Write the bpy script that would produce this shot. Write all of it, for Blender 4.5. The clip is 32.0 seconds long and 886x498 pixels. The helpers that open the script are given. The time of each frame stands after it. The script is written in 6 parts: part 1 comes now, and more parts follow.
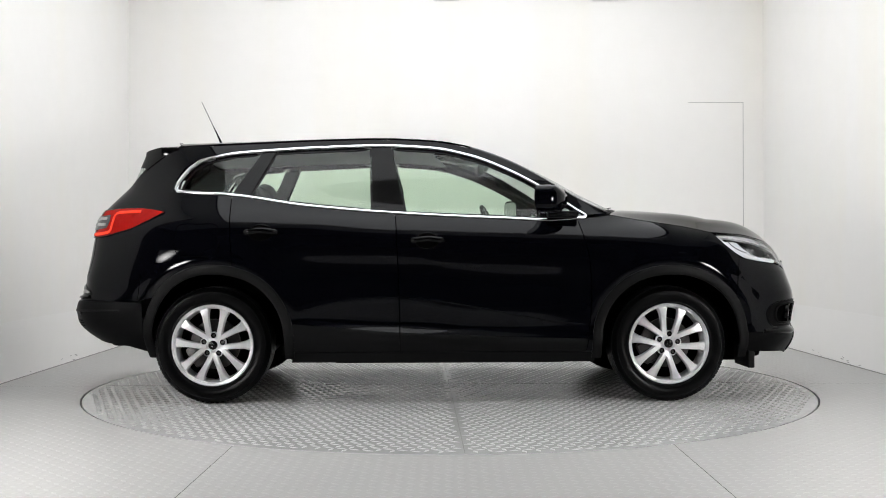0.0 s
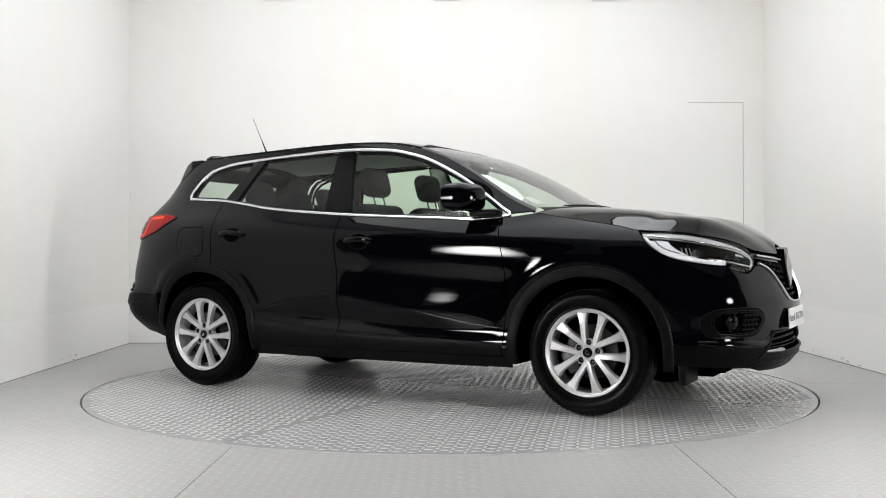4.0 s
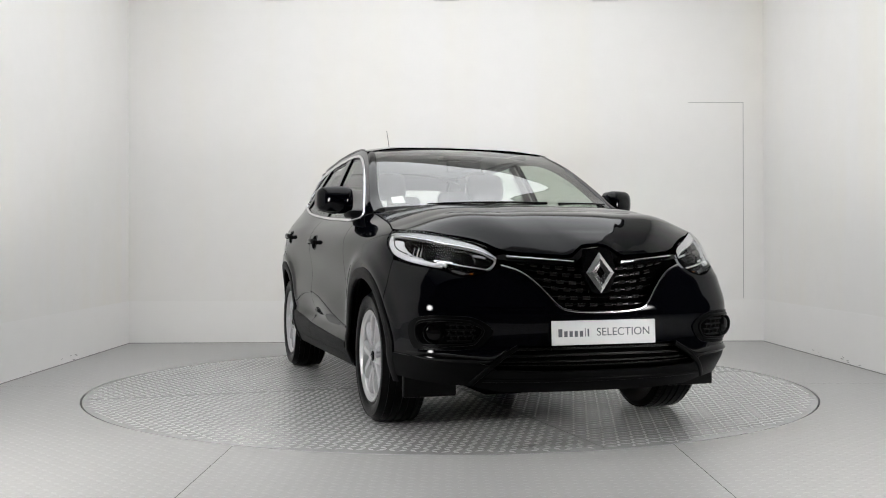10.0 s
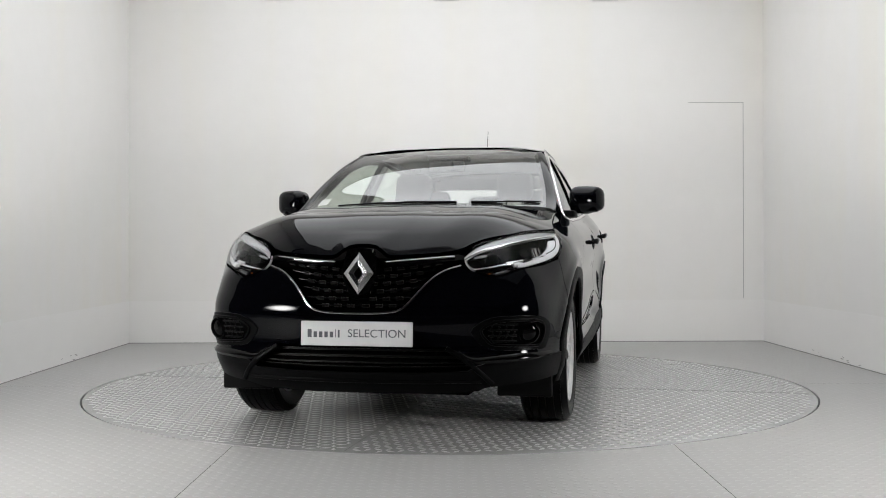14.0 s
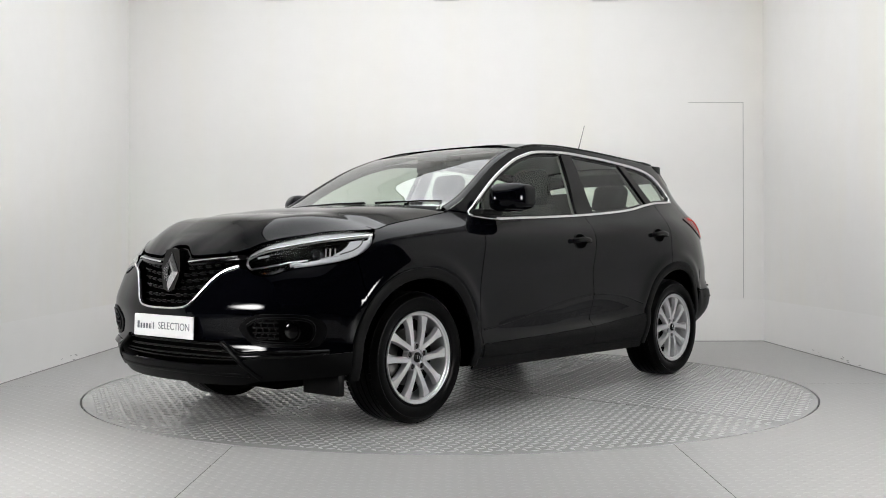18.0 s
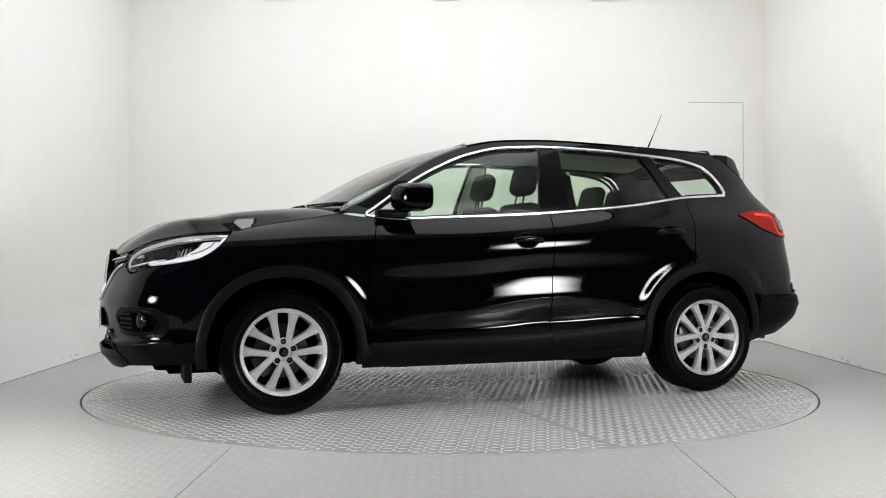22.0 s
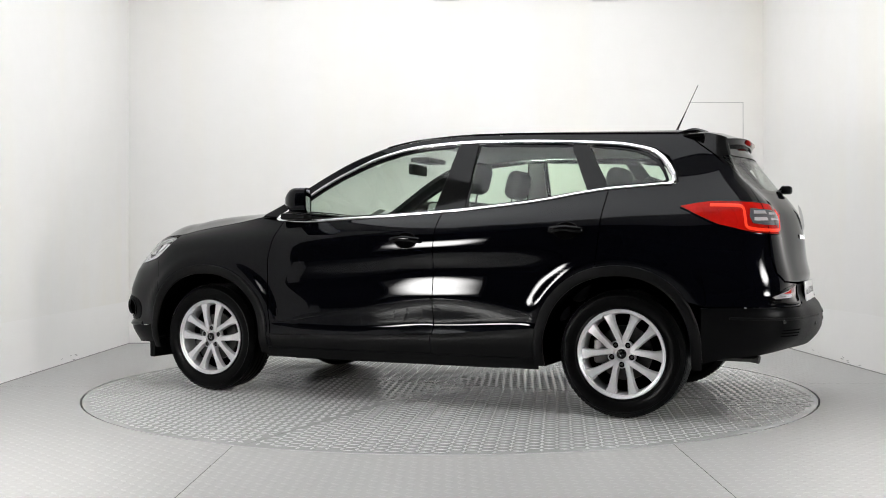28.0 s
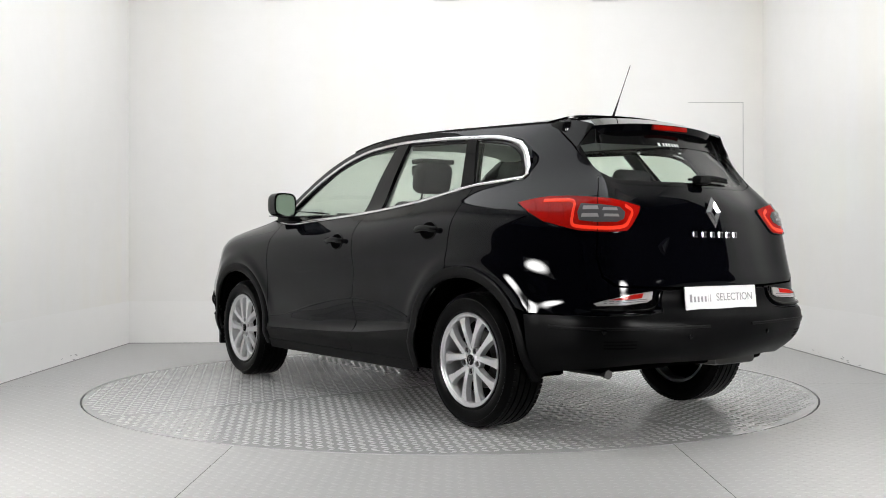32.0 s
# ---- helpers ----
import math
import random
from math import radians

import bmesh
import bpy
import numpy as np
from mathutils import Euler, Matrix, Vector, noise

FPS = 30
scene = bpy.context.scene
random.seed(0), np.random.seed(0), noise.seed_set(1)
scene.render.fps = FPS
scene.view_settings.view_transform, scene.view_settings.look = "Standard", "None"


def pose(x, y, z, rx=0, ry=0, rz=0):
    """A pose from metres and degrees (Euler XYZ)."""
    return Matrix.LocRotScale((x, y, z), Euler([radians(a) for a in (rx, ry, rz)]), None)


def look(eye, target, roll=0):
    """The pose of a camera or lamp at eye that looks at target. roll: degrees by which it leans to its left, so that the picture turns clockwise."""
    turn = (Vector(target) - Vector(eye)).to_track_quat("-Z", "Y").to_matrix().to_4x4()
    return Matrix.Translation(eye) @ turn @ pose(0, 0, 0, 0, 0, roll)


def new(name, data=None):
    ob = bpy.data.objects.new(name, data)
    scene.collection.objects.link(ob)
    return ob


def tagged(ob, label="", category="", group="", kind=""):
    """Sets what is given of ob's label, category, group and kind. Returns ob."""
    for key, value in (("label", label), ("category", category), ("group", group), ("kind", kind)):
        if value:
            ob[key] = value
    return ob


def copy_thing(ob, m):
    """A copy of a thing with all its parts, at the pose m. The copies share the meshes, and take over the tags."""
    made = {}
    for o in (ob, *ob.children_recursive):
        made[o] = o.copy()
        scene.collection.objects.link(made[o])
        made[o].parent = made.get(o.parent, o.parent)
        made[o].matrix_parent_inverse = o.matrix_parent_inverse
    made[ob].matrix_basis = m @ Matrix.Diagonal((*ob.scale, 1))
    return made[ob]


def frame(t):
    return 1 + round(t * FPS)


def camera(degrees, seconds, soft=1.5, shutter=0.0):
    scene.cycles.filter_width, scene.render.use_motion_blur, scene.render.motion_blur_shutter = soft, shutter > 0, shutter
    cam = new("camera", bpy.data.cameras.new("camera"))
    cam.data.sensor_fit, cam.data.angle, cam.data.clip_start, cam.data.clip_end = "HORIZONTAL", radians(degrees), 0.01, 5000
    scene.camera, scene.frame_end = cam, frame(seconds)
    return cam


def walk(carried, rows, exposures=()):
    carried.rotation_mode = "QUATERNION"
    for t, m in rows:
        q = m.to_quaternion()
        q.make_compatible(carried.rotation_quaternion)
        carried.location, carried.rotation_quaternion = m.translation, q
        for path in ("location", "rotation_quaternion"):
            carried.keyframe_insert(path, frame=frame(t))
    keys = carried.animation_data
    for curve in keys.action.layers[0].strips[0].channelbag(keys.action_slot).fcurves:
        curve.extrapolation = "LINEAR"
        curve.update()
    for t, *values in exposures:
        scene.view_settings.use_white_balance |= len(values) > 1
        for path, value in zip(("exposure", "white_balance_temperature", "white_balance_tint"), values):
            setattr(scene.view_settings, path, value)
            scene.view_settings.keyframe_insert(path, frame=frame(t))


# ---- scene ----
# Studio with a turning floor disc; the disc's centre is the origin, the camera looks along +y.
cam = camera(48.06, 32.0, soft=1.0)
EYE = (0.0, -6.592, 0.880)
AIM = (-0.0391, 0.0, 0.8952)
walk(cam, [(0.0, look(EYE, AIM, -0.107)), (32.0, look(EYE, AIM, -0.107))],
     exposures=[(0.0, 0.20), (3.0, 0.18), (8.0, 0.05), (10.5, -0.08), (12.5, -0.14), (14.5, -0.13), (17.0, -0.06), (21.0, 0.12), (32.0, 0.21)])

# ---- world and lights ----
world = bpy.data.worlds.new("world")
scene.world = world
world.use_nodes = True
world.node_tree.nodes["Background"].inputs[0].default_value = (0.02, 0.02, 0.022, 1)
world.node_tree.nodes["Background"].inputs[1].default_value = 0.3
CEILING_GLOW, SIDE_GLOW = 2.07, 64.0


# ---- materials ----
def material(name, color, rough=0.5, metal=0.0, coat=0.0, grain=0.0, scale=40.0, bump=0.0, bump_scale=200.0,
             rough_var=0.0, specular=0.5, emit=0.0, stretch=None):
    """Principled material with two scales of colour variation and a fine bump."""
    m = bpy.data.materials.new(name)
    m.use_nodes = True
    nt = m.node_tree
    b = nt.nodes["Principled BSDF"]
    b.inputs["Base Color"].default_value = (*color, 1)
    b.inputs["Roughness"].default_value = rough
    b.inputs["Metallic"].default_value = metal
    b.inputs["Coat Weight"].default_value = coat
    b.inputs["Coat Roughness"].default_value = 0.015
    b.inputs["Coat IOR"].default_value = 1.265
    b.inputs["Specular IOR Level"].default_value = specular
    if emit:
        b.inputs["Emission Color"].default_value = (*color, 1)
        b.inputs["Emission Strength"].default_value = emit
    tc = nt.nodes.new("ShaderNodeTexCoord")
    where = tc.outputs["Object"]
    if stretch:
        mp = nt.nodes.new("ShaderNodeMapping")
        mp.inputs["Scale"].default_value = stretch
        nt.links.new(where, mp.inputs["Vector"])
        where = mp.outputs["Vector"]
    if grain or rough_var:
        n1 = nt.nodes.new("ShaderNodeTexNoise")
        n1.inputs["Scale"].default_value = scale
        n1.inputs["Detail"].default_value = 6
        n2 = nt.nodes.new("ShaderNodeTexNoise")
        n2.inputs["Scale"].default_value = scale * 0.07
        n2.inputs["Detail"].default_value = 3
        nt.links.new(where, n1.inputs["Vector"])
        nt.links.new(where, n2.inputs["Vector"])
        mixf = nt.nodes.new("ShaderNodeMath")
        mixf.operation = "ADD"
        nt.links.new(n1.outputs[0], mixf.inputs[0])
        nt.links.new(n2.outputs[0], mixf.inputs[1])
        if grain:
            rng = nt.nodes.new("ShaderNodeMapRange")
            rng.inputs[1].default_value, rng.inputs[2].default_value = 0.6, 1.4
            rng.inputs[3].default_value, rng.inputs[4].default_value = 1 - grain, 1 + grain
            nt.links.new(mixf.outputs[0], rng.inputs[0])
            vm = nt.nodes.new("ShaderNodeVectorMath")
            vm.operation = "SCALE"
            vm.inputs[0].default_value = color
            nt.links.new(rng.outputs[0], vm.inputs["Scale"])
            nt.links.new(vm.outputs[0], b.inputs["Base Color"])
        if rough_var:
            rr = nt.nodes.new("ShaderNodeMapRange")
            rr.inputs[1].default_value, rr.inputs[2].default_value = 0.6, 1.4
            rr.inputs[3].default_value, rr.inputs[4].default_value = max(0.02, rough - rough_var), rough + rough_var
            nt.links.new(mixf.outputs[0], rr.inputs[0])
            nt.links.new(rr.outputs[0], b.inputs["Roughness"])
    if bump:
        nb = nt.nodes.new("ShaderNodeTexNoise")
        nb.inputs["Scale"].default_value = bump_scale
        nb.inputs["Detail"].default_value = 4
        nt.links.new(where, nb.inputs["Vector"])
        bp = nt.nodes.new("ShaderNodeBump")
        bp.inputs["Strength"].default_value = bump
        bp.inputs["Distance"].default_value = 0.002
        nt.links.new(nb.outputs[0], bp.inputs["Height"])
        nt.links.new(bp.outputs[0], b.inputs["Normal"])
    return m


def glass_material(name, tint, rough=0.0, ior=1.5, gain=1.0):
    """Thin tinted pane: straight view through it and a mirror gloss that grows at grazing angles."""
    m = bpy.data.materials.new(name)
    m.use_nodes = True
    nt = m.node_tree
    nt.nodes.clear()
    out = nt.nodes.new("ShaderNodeOutputMaterial")
    mix = nt.nodes.new("ShaderNodeMixShader")
    tr = nt.nodes.new("ShaderNodeBsdfTransparent")
    tr.inputs[0].default_value = (*tint, 1)
    gl = nt.nodes.new("ShaderNodeBsdfGlossy")
    gl.inputs["Roughness"].default_value = rough
    lw = nt.nodes.new("ShaderNodeLayerWeight")
    lw.inputs[0].default_value = 0.5
    pw = nt.nodes.new("ShaderNodeMath")
    pw.operation = "POWER"
    pw.inputs[1].default_value = 5.0
    ma = nt.nodes.new("ShaderNodeMath")
    ma.operation = "MULTIPLY_ADD"
    f0 = ((ior - 1) / (ior + 1))**2 * gain
    ma.inputs[1].default_value, ma.inputs[2].default_value = 1 - f0, f0
    nt.links.new(lw.outputs["Facing"], pw.inputs[0])
    nt.links.new(pw.outputs[0], ma.inputs[0])
    nt.links.new(ma.outputs[0], mix.inputs[0])
    nt.links.new(tr.outputs[0], mix.inputs[1])
    nt.links.new(gl.outputs[0], mix.inputs[2])
    nt.links.new(mix.outputs[0], out.inputs[0])
    return m


M = {
    "wall": material("white_wall_paint", (0.862, 0.850, 0.833), 0.6, grain=0.015, scale=6, bump=0.08, bump_scale=90),
    "ceiling": material("ceiling_paint", (0.82, 0.82, 0.81), 0.7, grain=0.02, scale=4),
    "dark_wall": material("dark_hall_paint", (0.008, 0.008, 0.009), 0.8, grain=0.15, scale=5),
    "hall_floor": material("dark_hall_floor", (0.012, 0.012, 0.012), 0.7, grain=0.1, scale=8),
    "floor": material("grey_floor_paint", (0.365, 0.363, 0.358), 0.36, grain=0.06, scale=14, bump=0.15, bump_scale=60, rough_var=0.07),
    "stud": material("worn_tread_metal", (0.40, 0.398, 0.393), 0.33, metal=0.10, grain=0.05, scale=30, rough_var=0.06),
    "stud_low": material("worn_floor_tread", (0.405, 0.403, 0.398), 0.34, grain=0.06, scale=30, rough_var=0.06),
    "disc": material("turntable_steel", (0.395, 0.394, 0.39), 0.20, metal=0.12, grain=0.07, scale=12, bump=0.15, bump_scale=60, rough_var=0.07),
    "gap": material("dark_gap", (0.02, 0.02, 0.02), 0.9),
    "paint": material("black_car_paint", (0.0009, 0.0010, 0.0018), 0.5, coat=1.0, specular=0.0),
    "gloss": material("gloss_black_trim", (0.0015, 0.0015, 0.0016), 0.09, specular=0.16),
    "plastic": material("matte_black_plastic", (0.0022, 0.0022, 0.0024), 0.46, grain=0.1, scale=120, bump=0.25, bump_scale=700, specular=0.09),
    "rubber": material("tyre_rubber", (0.0013, 0.0013, 0.0014), 0.30, grain=0.25, scale=60, bump=0.2, bump_scale=300, specular=0.06),
    "liner": material("black_liner", (0.0012, 0.0012, 0.0012), 0.9, specular=0.0),
    "alloy": material("silver_alloy", (0.52, 0.52, 0.53), 0.30, metal=0.5, grain=0.03, scale=30),
    "emblem": material("polished_chrome", (0.60, 0.60, 0.61), 0.22, metal=1.0),
    "chrome": material("satin_chrome", (0.74, 0.74, 0.75), 0.12, metal=1.0),
    "steel": material("brushed_steel", (0.07, 0.068, 0.066), 0.4, metal=1.0, grain=0.2, scale=80),
    "red": material("red_lens", (0.26, 0.004, 0.0025), 0.10, coat=0.25, specular=0.05, grain=0.12, scale=25),
    "red_dark": material("dark_red_lens", (0.25, 0.004, 0.002), 0.2, coat=0.1, specular=0.05),
    "clear": glass_material("clear_lens", (0.95, 0.955, 0.96), ior=1.33),
    "glass": glass_material("side_glass", (0.77, 0.875, 0.77)),
    "screen": glass_material("windscreen_glass", (0.88, 0.91, 0.895), ior=1.6, gain=3.1),
    "dark_glass": glass_material("rear_glass", (0.82, 0.86, 0.83)),
    "amber": material("amber_lens", (0.5, 0.13, 0.01), 0.2),
    "plate": material("white_plate", (0.60, 0.60, 0.605), 0.4, grain=0.03, scale=30),
    "ink": material("grey_print", (0.08, 0.085, 0.10), 0.5),
    "seat": material("dark_grey_fabric", (0.024, 0.024, 0.026), 0.9, grain=0.15, scale=60, bump=0.15, bump_scale=150),
    "trim_grey": material("grey_cabin_trim", (0.36, 0.36, 0.35), 0.8, grain=0.05, scale=100),
    "dash": material("black_dashboard", (0.012, 0.012, 0.013), 0.6, bump=0.3, bump_scale=600),
    "mirror": material("mirror_glass", (0.42, 0.43, 0.44), 0.01, metal=1.0),
    "paper": material("white_paper", (0.82, 0.82, 0.81), 0.7),
    "casing": material("lamp_casing", (0.05, 0.05, 0.05), 0.5),
    "skirt": material("smooth_black_plastic", (0.0018, 0.0018, 0.0020), 0.36, grain=0.1, scale=120, bump=0.1, bump_scale=500, specular=0.05),
    "reflector": material("clear_reflector", (0.34, 0.33, 0.33), 0.16, metal=0.4, coat=0.3),
    "lens_grey": material("grey_lens", (0.055, 0.055, 0.058), 0.14, coat=0.6),
    "ceiling_glow": material("ceiling_diffuser", (0.960, 0.980, 1.0), 0.5, emit=CEILING_GLOW),
}


def streak_walls(mat, warm, amount):
    """Faint warm upright streaks and broad blotches in a wall paint."""
    nt = mat.node_tree
    b = nt.nodes["Principled BSDF"]
    was = b.inputs["Base Color"].links[0].from_socket
    tc = nt.nodes.new("ShaderNodeTexCoord")
    total = None
    for scale in ((2.6, 2.6, 0.10), (0.7, 0.7, 0.35)):
        mp = nt.nodes.new("ShaderNodeMapping")
        mp.inputs["Scale"].default_value = scale
        no = nt.nodes.new("ShaderNodeTexNoise")
        no.inputs["Scale"].default_value = 1.0
        no.inputs["Detail"].default_value = 4
        nt.links.new(tc.outputs["Object"], mp.inputs["Vector"])
        nt.links.new(mp.outputs["Vector"], no.inputs["Vector"])
        if total is None:
            total = no.outputs[0]
        else:
            mul = nt.nodes.new("ShaderNodeMath")
            mul.operation = "MULTIPLY"
            nt.links.new(total, mul.inputs[0])
            nt.links.new(no.outputs[0], mul.inputs[1])
            total = mul.outputs[0]
    rg = nt.nodes.new("ShaderNodeMapRange")
    rg.inputs[1].default_value, rg.inputs[2].default_value = 0.22, 0.38
    rg.inputs[3].default_value, rg.inputs[4].default_value = 0.0, amount
    mix = nt.nodes.new("ShaderNodeMix")
    mix.data_type, mix.blend_type = "RGBA", "MULTIPLY"
    nt.links.new(total, rg.inputs[0])
    nt.links.new(rg.outputs[0], mix.inputs["Factor"])
    nt.links.new(was, mix.inputs[6])
    mix.inputs[7].default_value = (*warm, 1)
    nt.links.new(mix.outputs[2], b.inputs["Base Color"])


streak_walls(M["wall"], (1.0, 0.985, 0.925), 0.55)


def hot_diffuser(name, strength, w, h):
    """A softbox front that is brightest in its middle and fades to its rim."""
    m = bpy.data.materials.new(name)
    m.use_nodes = True
    nt = m.node_tree
    b = nt.nodes["Principled BSDF"]
    b.inputs["Base Color"].default_value = (0.8, 0.8, 0.8, 1)
    b.inputs["Emission Color"].default_value = (1.0, 0.99, 0.975, 1)
    tc = nt.nodes.new("ShaderNodeTexCoord")
    mp = nt.nodes.new("ShaderNodeMapping")
    mp.inputs["Scale"].default_value = (2 / w, 2 / h, 0)
    ln = nt.nodes.new("ShaderNodeVectorMath")
    ln.operation = "LENGTH"
    rg = nt.nodes.new("ShaderNodeMapRange")
    rg.interpolation_type = "SMOOTHSTEP"
    rg.inputs[1].default_value, rg.inputs[2].default_value = 0.35, 1.08
    rg.inputs[3].default_value, rg.inputs[4].default_value = strength * 1.15, 0.02
    nt.links.new(tc.outputs["Object"], mp.inputs["Vector"])
    nt.links.new(mp.outputs["Vector"], ln.inputs[0])
    nt.links.new(ln.outputs["Value"], rg.inputs[0])
    nt.links.new(rg.outputs[0], b.inputs["Emission Strength"])
    return m


M["side_glow"] = hot_diffuser("side_diffuser", SIDE_GLOW, 0.92, 0.90)


# ---- mesh helpers ----
def mesh_object(name, verts, faces, mat, parent=None, label="", smooth=False, normals=None):
    me = bpy.data.meshes.new(name)
    me.from_pydata([tuple(map(float, v)) for v in verts], [], [tuple(f) for f in faces])
    if smooth:
        me.polygons.foreach_set("use_smooth", [True] * len(me.polygons))
    if normals is not None:
        me.polygons.foreach_set("use_smooth", [True] * len(me.polygons))
        me.normals_split_custom_set([tuple(map(float, n)) for n in normals])
    me.materials.append(M[mat])
    me.update()
    ob = new(name, me)
    if parent is not None:
        ob.parent = parent
    if label:
        tagged(ob, label)
    return ob


def part(name, bm, mat, parent, label="", smooth=True, angle=35):
    """Links a bmesh as one mesh object under a thing or under a part."""
    bm.normal_update()
    for e in bm.edges:
        if len(e.link_faces) == 2 and e.calc_face_angle(0) > radians(angle):
            e.smooth = False
    for f in bm.faces:
        f.smooth = smooth
    me = bpy.data.meshes.new(name)
    bm.to_mesh(me)
    bm.free()
    me.materials.append(M[mat])
    ob = new(name, me)
    ob.parent = parent
    if label:
        tagged(ob, label)
    return ob


def box(bm, x0, x1, y0, y1, z0, z1, bevel=0.0, m=None, segments=2):
    r = bmesh.ops.create_cube(bm, size=1.0)
    vs = r["verts"]
    for v in vs:
        v.co = Vector(((x0 + x1) / 2 + v.co.x * (x1 - x0), (y0 + y1) / 2 + v.co.y * (y1 - y0), (z0 + z1) / 2 + v.co.z * (z1 - z0)))
    if bevel:
        es = list({e for v in vs for e in v.link_edges})
        rb = bmesh.ops.bevel(bm, geom=es, offset=bevel, segments=segments, affect="EDGES", profile=0.5)
        vs = list({v for f in rb["faces"] for v in f.verts} | {v for v in vs if v.is_valid})
    if m is not None:
        bmesh.ops.transform(bm, matrix=m, verts=vs)
    return vs


def one_box(*a, **k):
    bm = bmesh.new()
    box(bm, *a, **k)
    return bm


def tube(bm, path, r, n=8, closed=False):
    """A round bar along a path; r is a number or one radius a point."""
    path = [Vector(p) for p in path]
    rr = r if isinstance(r, (list, tuple)) else [r] * len(path)
    rings = []
    k = len(path)
    up = Vector((0.013, 0.021, 1))
    for i, p in enumerate(path):
        a = path[(i - 1) % k] if (closed or i) else p
        b = path[(i + 1) % k] if (closed or i < k - 1) else p
        d = (b - a).normalized()
        s = d.cross(up)
        if s.length < 1e-3:
            s = d.cross(Vector((1, 0, 0)))
        s.normalize()
        u = s.cross(d)
        rings.append([bm.verts.new(p + (s * math.cos(2 * math.pi * j / n) + u * math.sin(2 * math.pi * j / n)) * rr[i]) for j in range(n)])
    for i in range(k if closed else k - 1):
        A, B = rings[i], rings[(i + 1) % k]
        for j in range(n):
            bm.faces.new((A[j], A[(j + 1) % n], B[(j + 1) % n], B[j]))
    if not closed:
        bm.faces.new(rings[0][::-1])
        bm.faces.new(rings[-1])


def lathe(bm, profile, n=48, axis="y", closed=False):
    """Turns a profile of (radius, along) about the y axis."""
    rings = []
    for r, h in profile:
        rings.append([bm.verts.new((r * math.cos(2 * math.pi * j / n), h, r * math.sin(2 * math.pi * j / n))) for j in range(n)])
    k = len(profile)
    for i in range(k if closed else k - 1):
        A, B = rings[i], rings[(i + 1) % k]
        for j in range(n):
            bm.faces.new((A[j], B[j], B[(j + 1) % n], A[(j + 1) % n]))
    if not closed:
        for ring, (r, h) in ((rings[0], profile[0]), (rings[-1], profile[-1])):
            if r > 1e-6:
                try:
                    bm.faces.new(ring)
                except ValueError:
                    pass


def pchip(points):
    """A smooth curve y(x) through points that never overshoots."""
    p = sorted(points)
    x = np.array([q[0] for q in p], float)
    y = np.array([q[1] for q in p], float)
    h = np.diff(x)
    d = np.diff(y) / h
    s = np.zeros(len(x))
    for i in range(1, len(x) - 1):
        if d[i - 1] * d[i] > 0:
            w1, w2 = 2 * h[i] + h[i - 1], h[i] + 2 * h[i - 1]
            s[i] = (w1 + w2) / (w1 / d[i - 1] + w2 / d[i])
    s[0], s[-1] = d[0], d[-1]

    def f(q):
        q = np.clip(np.asarray(q, float), x[0], x[-1])
        i = np.clip(np.searchsorted(x, q) - 1, 0, len(h) - 1)
        t = (q - x[i]) / h[i]
        return ((2 * t**3 - 3 * t**2 + 1) * y[i] + (t**3 - 2 * t**2 + t) * h[i] * s[i]
                + (-2 * t**3 + 3 * t**2) * y[i + 1] + (t**3 - t**2) * h[i] * s[i + 1])
    return f


def spline(points, n=8, closed=False):
    """Rounded path through points of any dimension, n steps between two of them."""
    p = [np.array(q, float) for q in points]
    k = len(p)
    out = []
    for i in range(k if closed else k - 1):
        p0 = p[(i - 1) % k] if (closed or i) else 2 * p[0] - p[1]
        p1, p2 = p[i], p[(i + 1) % k]
        p3 = p[(i + 2) % k] if (closed or i + 2 < k) else 2 * p[-1] - p[-2]
        for j in range(n):
            t = j / n
            out.append(0.5 * (2 * p1 + (p2 - p0) * t + (2 * p0 - 5 * p1 + 4 * p2 - p3) * t * t + (3 * p1 - p0 - 3 * p2 + p3) * t**3))
    if not closed:
        out.append(p[-1])
    return np.array(out)


def text_part(name, body, size, m, mat, parent, label=""):
    cu = bpy.data.curves.new(name, "FONT")
    cu.body, cu.size, cu.align_x, cu.align_y, cu.extrude = body, size, "LEFT", "CENTER", 0.0004
    ob = bpy.data.objects.new(name, cu)
    scene.collection.objects.link(ob)
    me = bpy.data.meshes.new_from_object(ob.evaluated_get(bpy.context.evaluated_depsgraph_get()))
    bpy.data.objects.remove(ob)
    me.materials.append(M[mat])
    res = new(name, me)
    res.parent = parent
    res.matrix_local = m
    if label:
        tagged(res, label)
    return res


# ---- the studio ----
LEFT_BACK, RIGHT_BACK = (-3.08, 2.95), (3.065, 3.10)
LEFT_FRONT, RIGHT_FRONT = (-2.928, -2.0), (3.106, -1.65)
HEIGHT = 4.1


def wall(name, p, q, height, mat, label, thick=0.12, z0=0.0):
    """An upright wall from p to q; its inner face lies on the line and its thickness outside."""
    d = Vector((q[0] - p[0], q[1] - p[1], 0)).normalized()
    n = Vector((-d.y, d.x, 0)) * thick
    bm = bmesh.new()
    base = [Vector((*p, z0)), Vector((*q, z0)), Vector((*q, z0)) + n, Vector((*p, z0)) + n]
    lo = [bm.verts.new(v) for v in base]
    hi = [bm.verts.new(v + Vector((0, 0, height - z0))) for v in base]
    bm.faces.new(lo[::-1]); bm.faces.new(hi)
    for i in range(4):
        bm.faces.new((lo[i], lo[(i + 1) % 4], hi[(i + 1) % 4], hi[i]))
    ob = part(name, bm, mat, None, smooth=False)
    tagged(ob, label, "wall", kind="structure")
    return ob


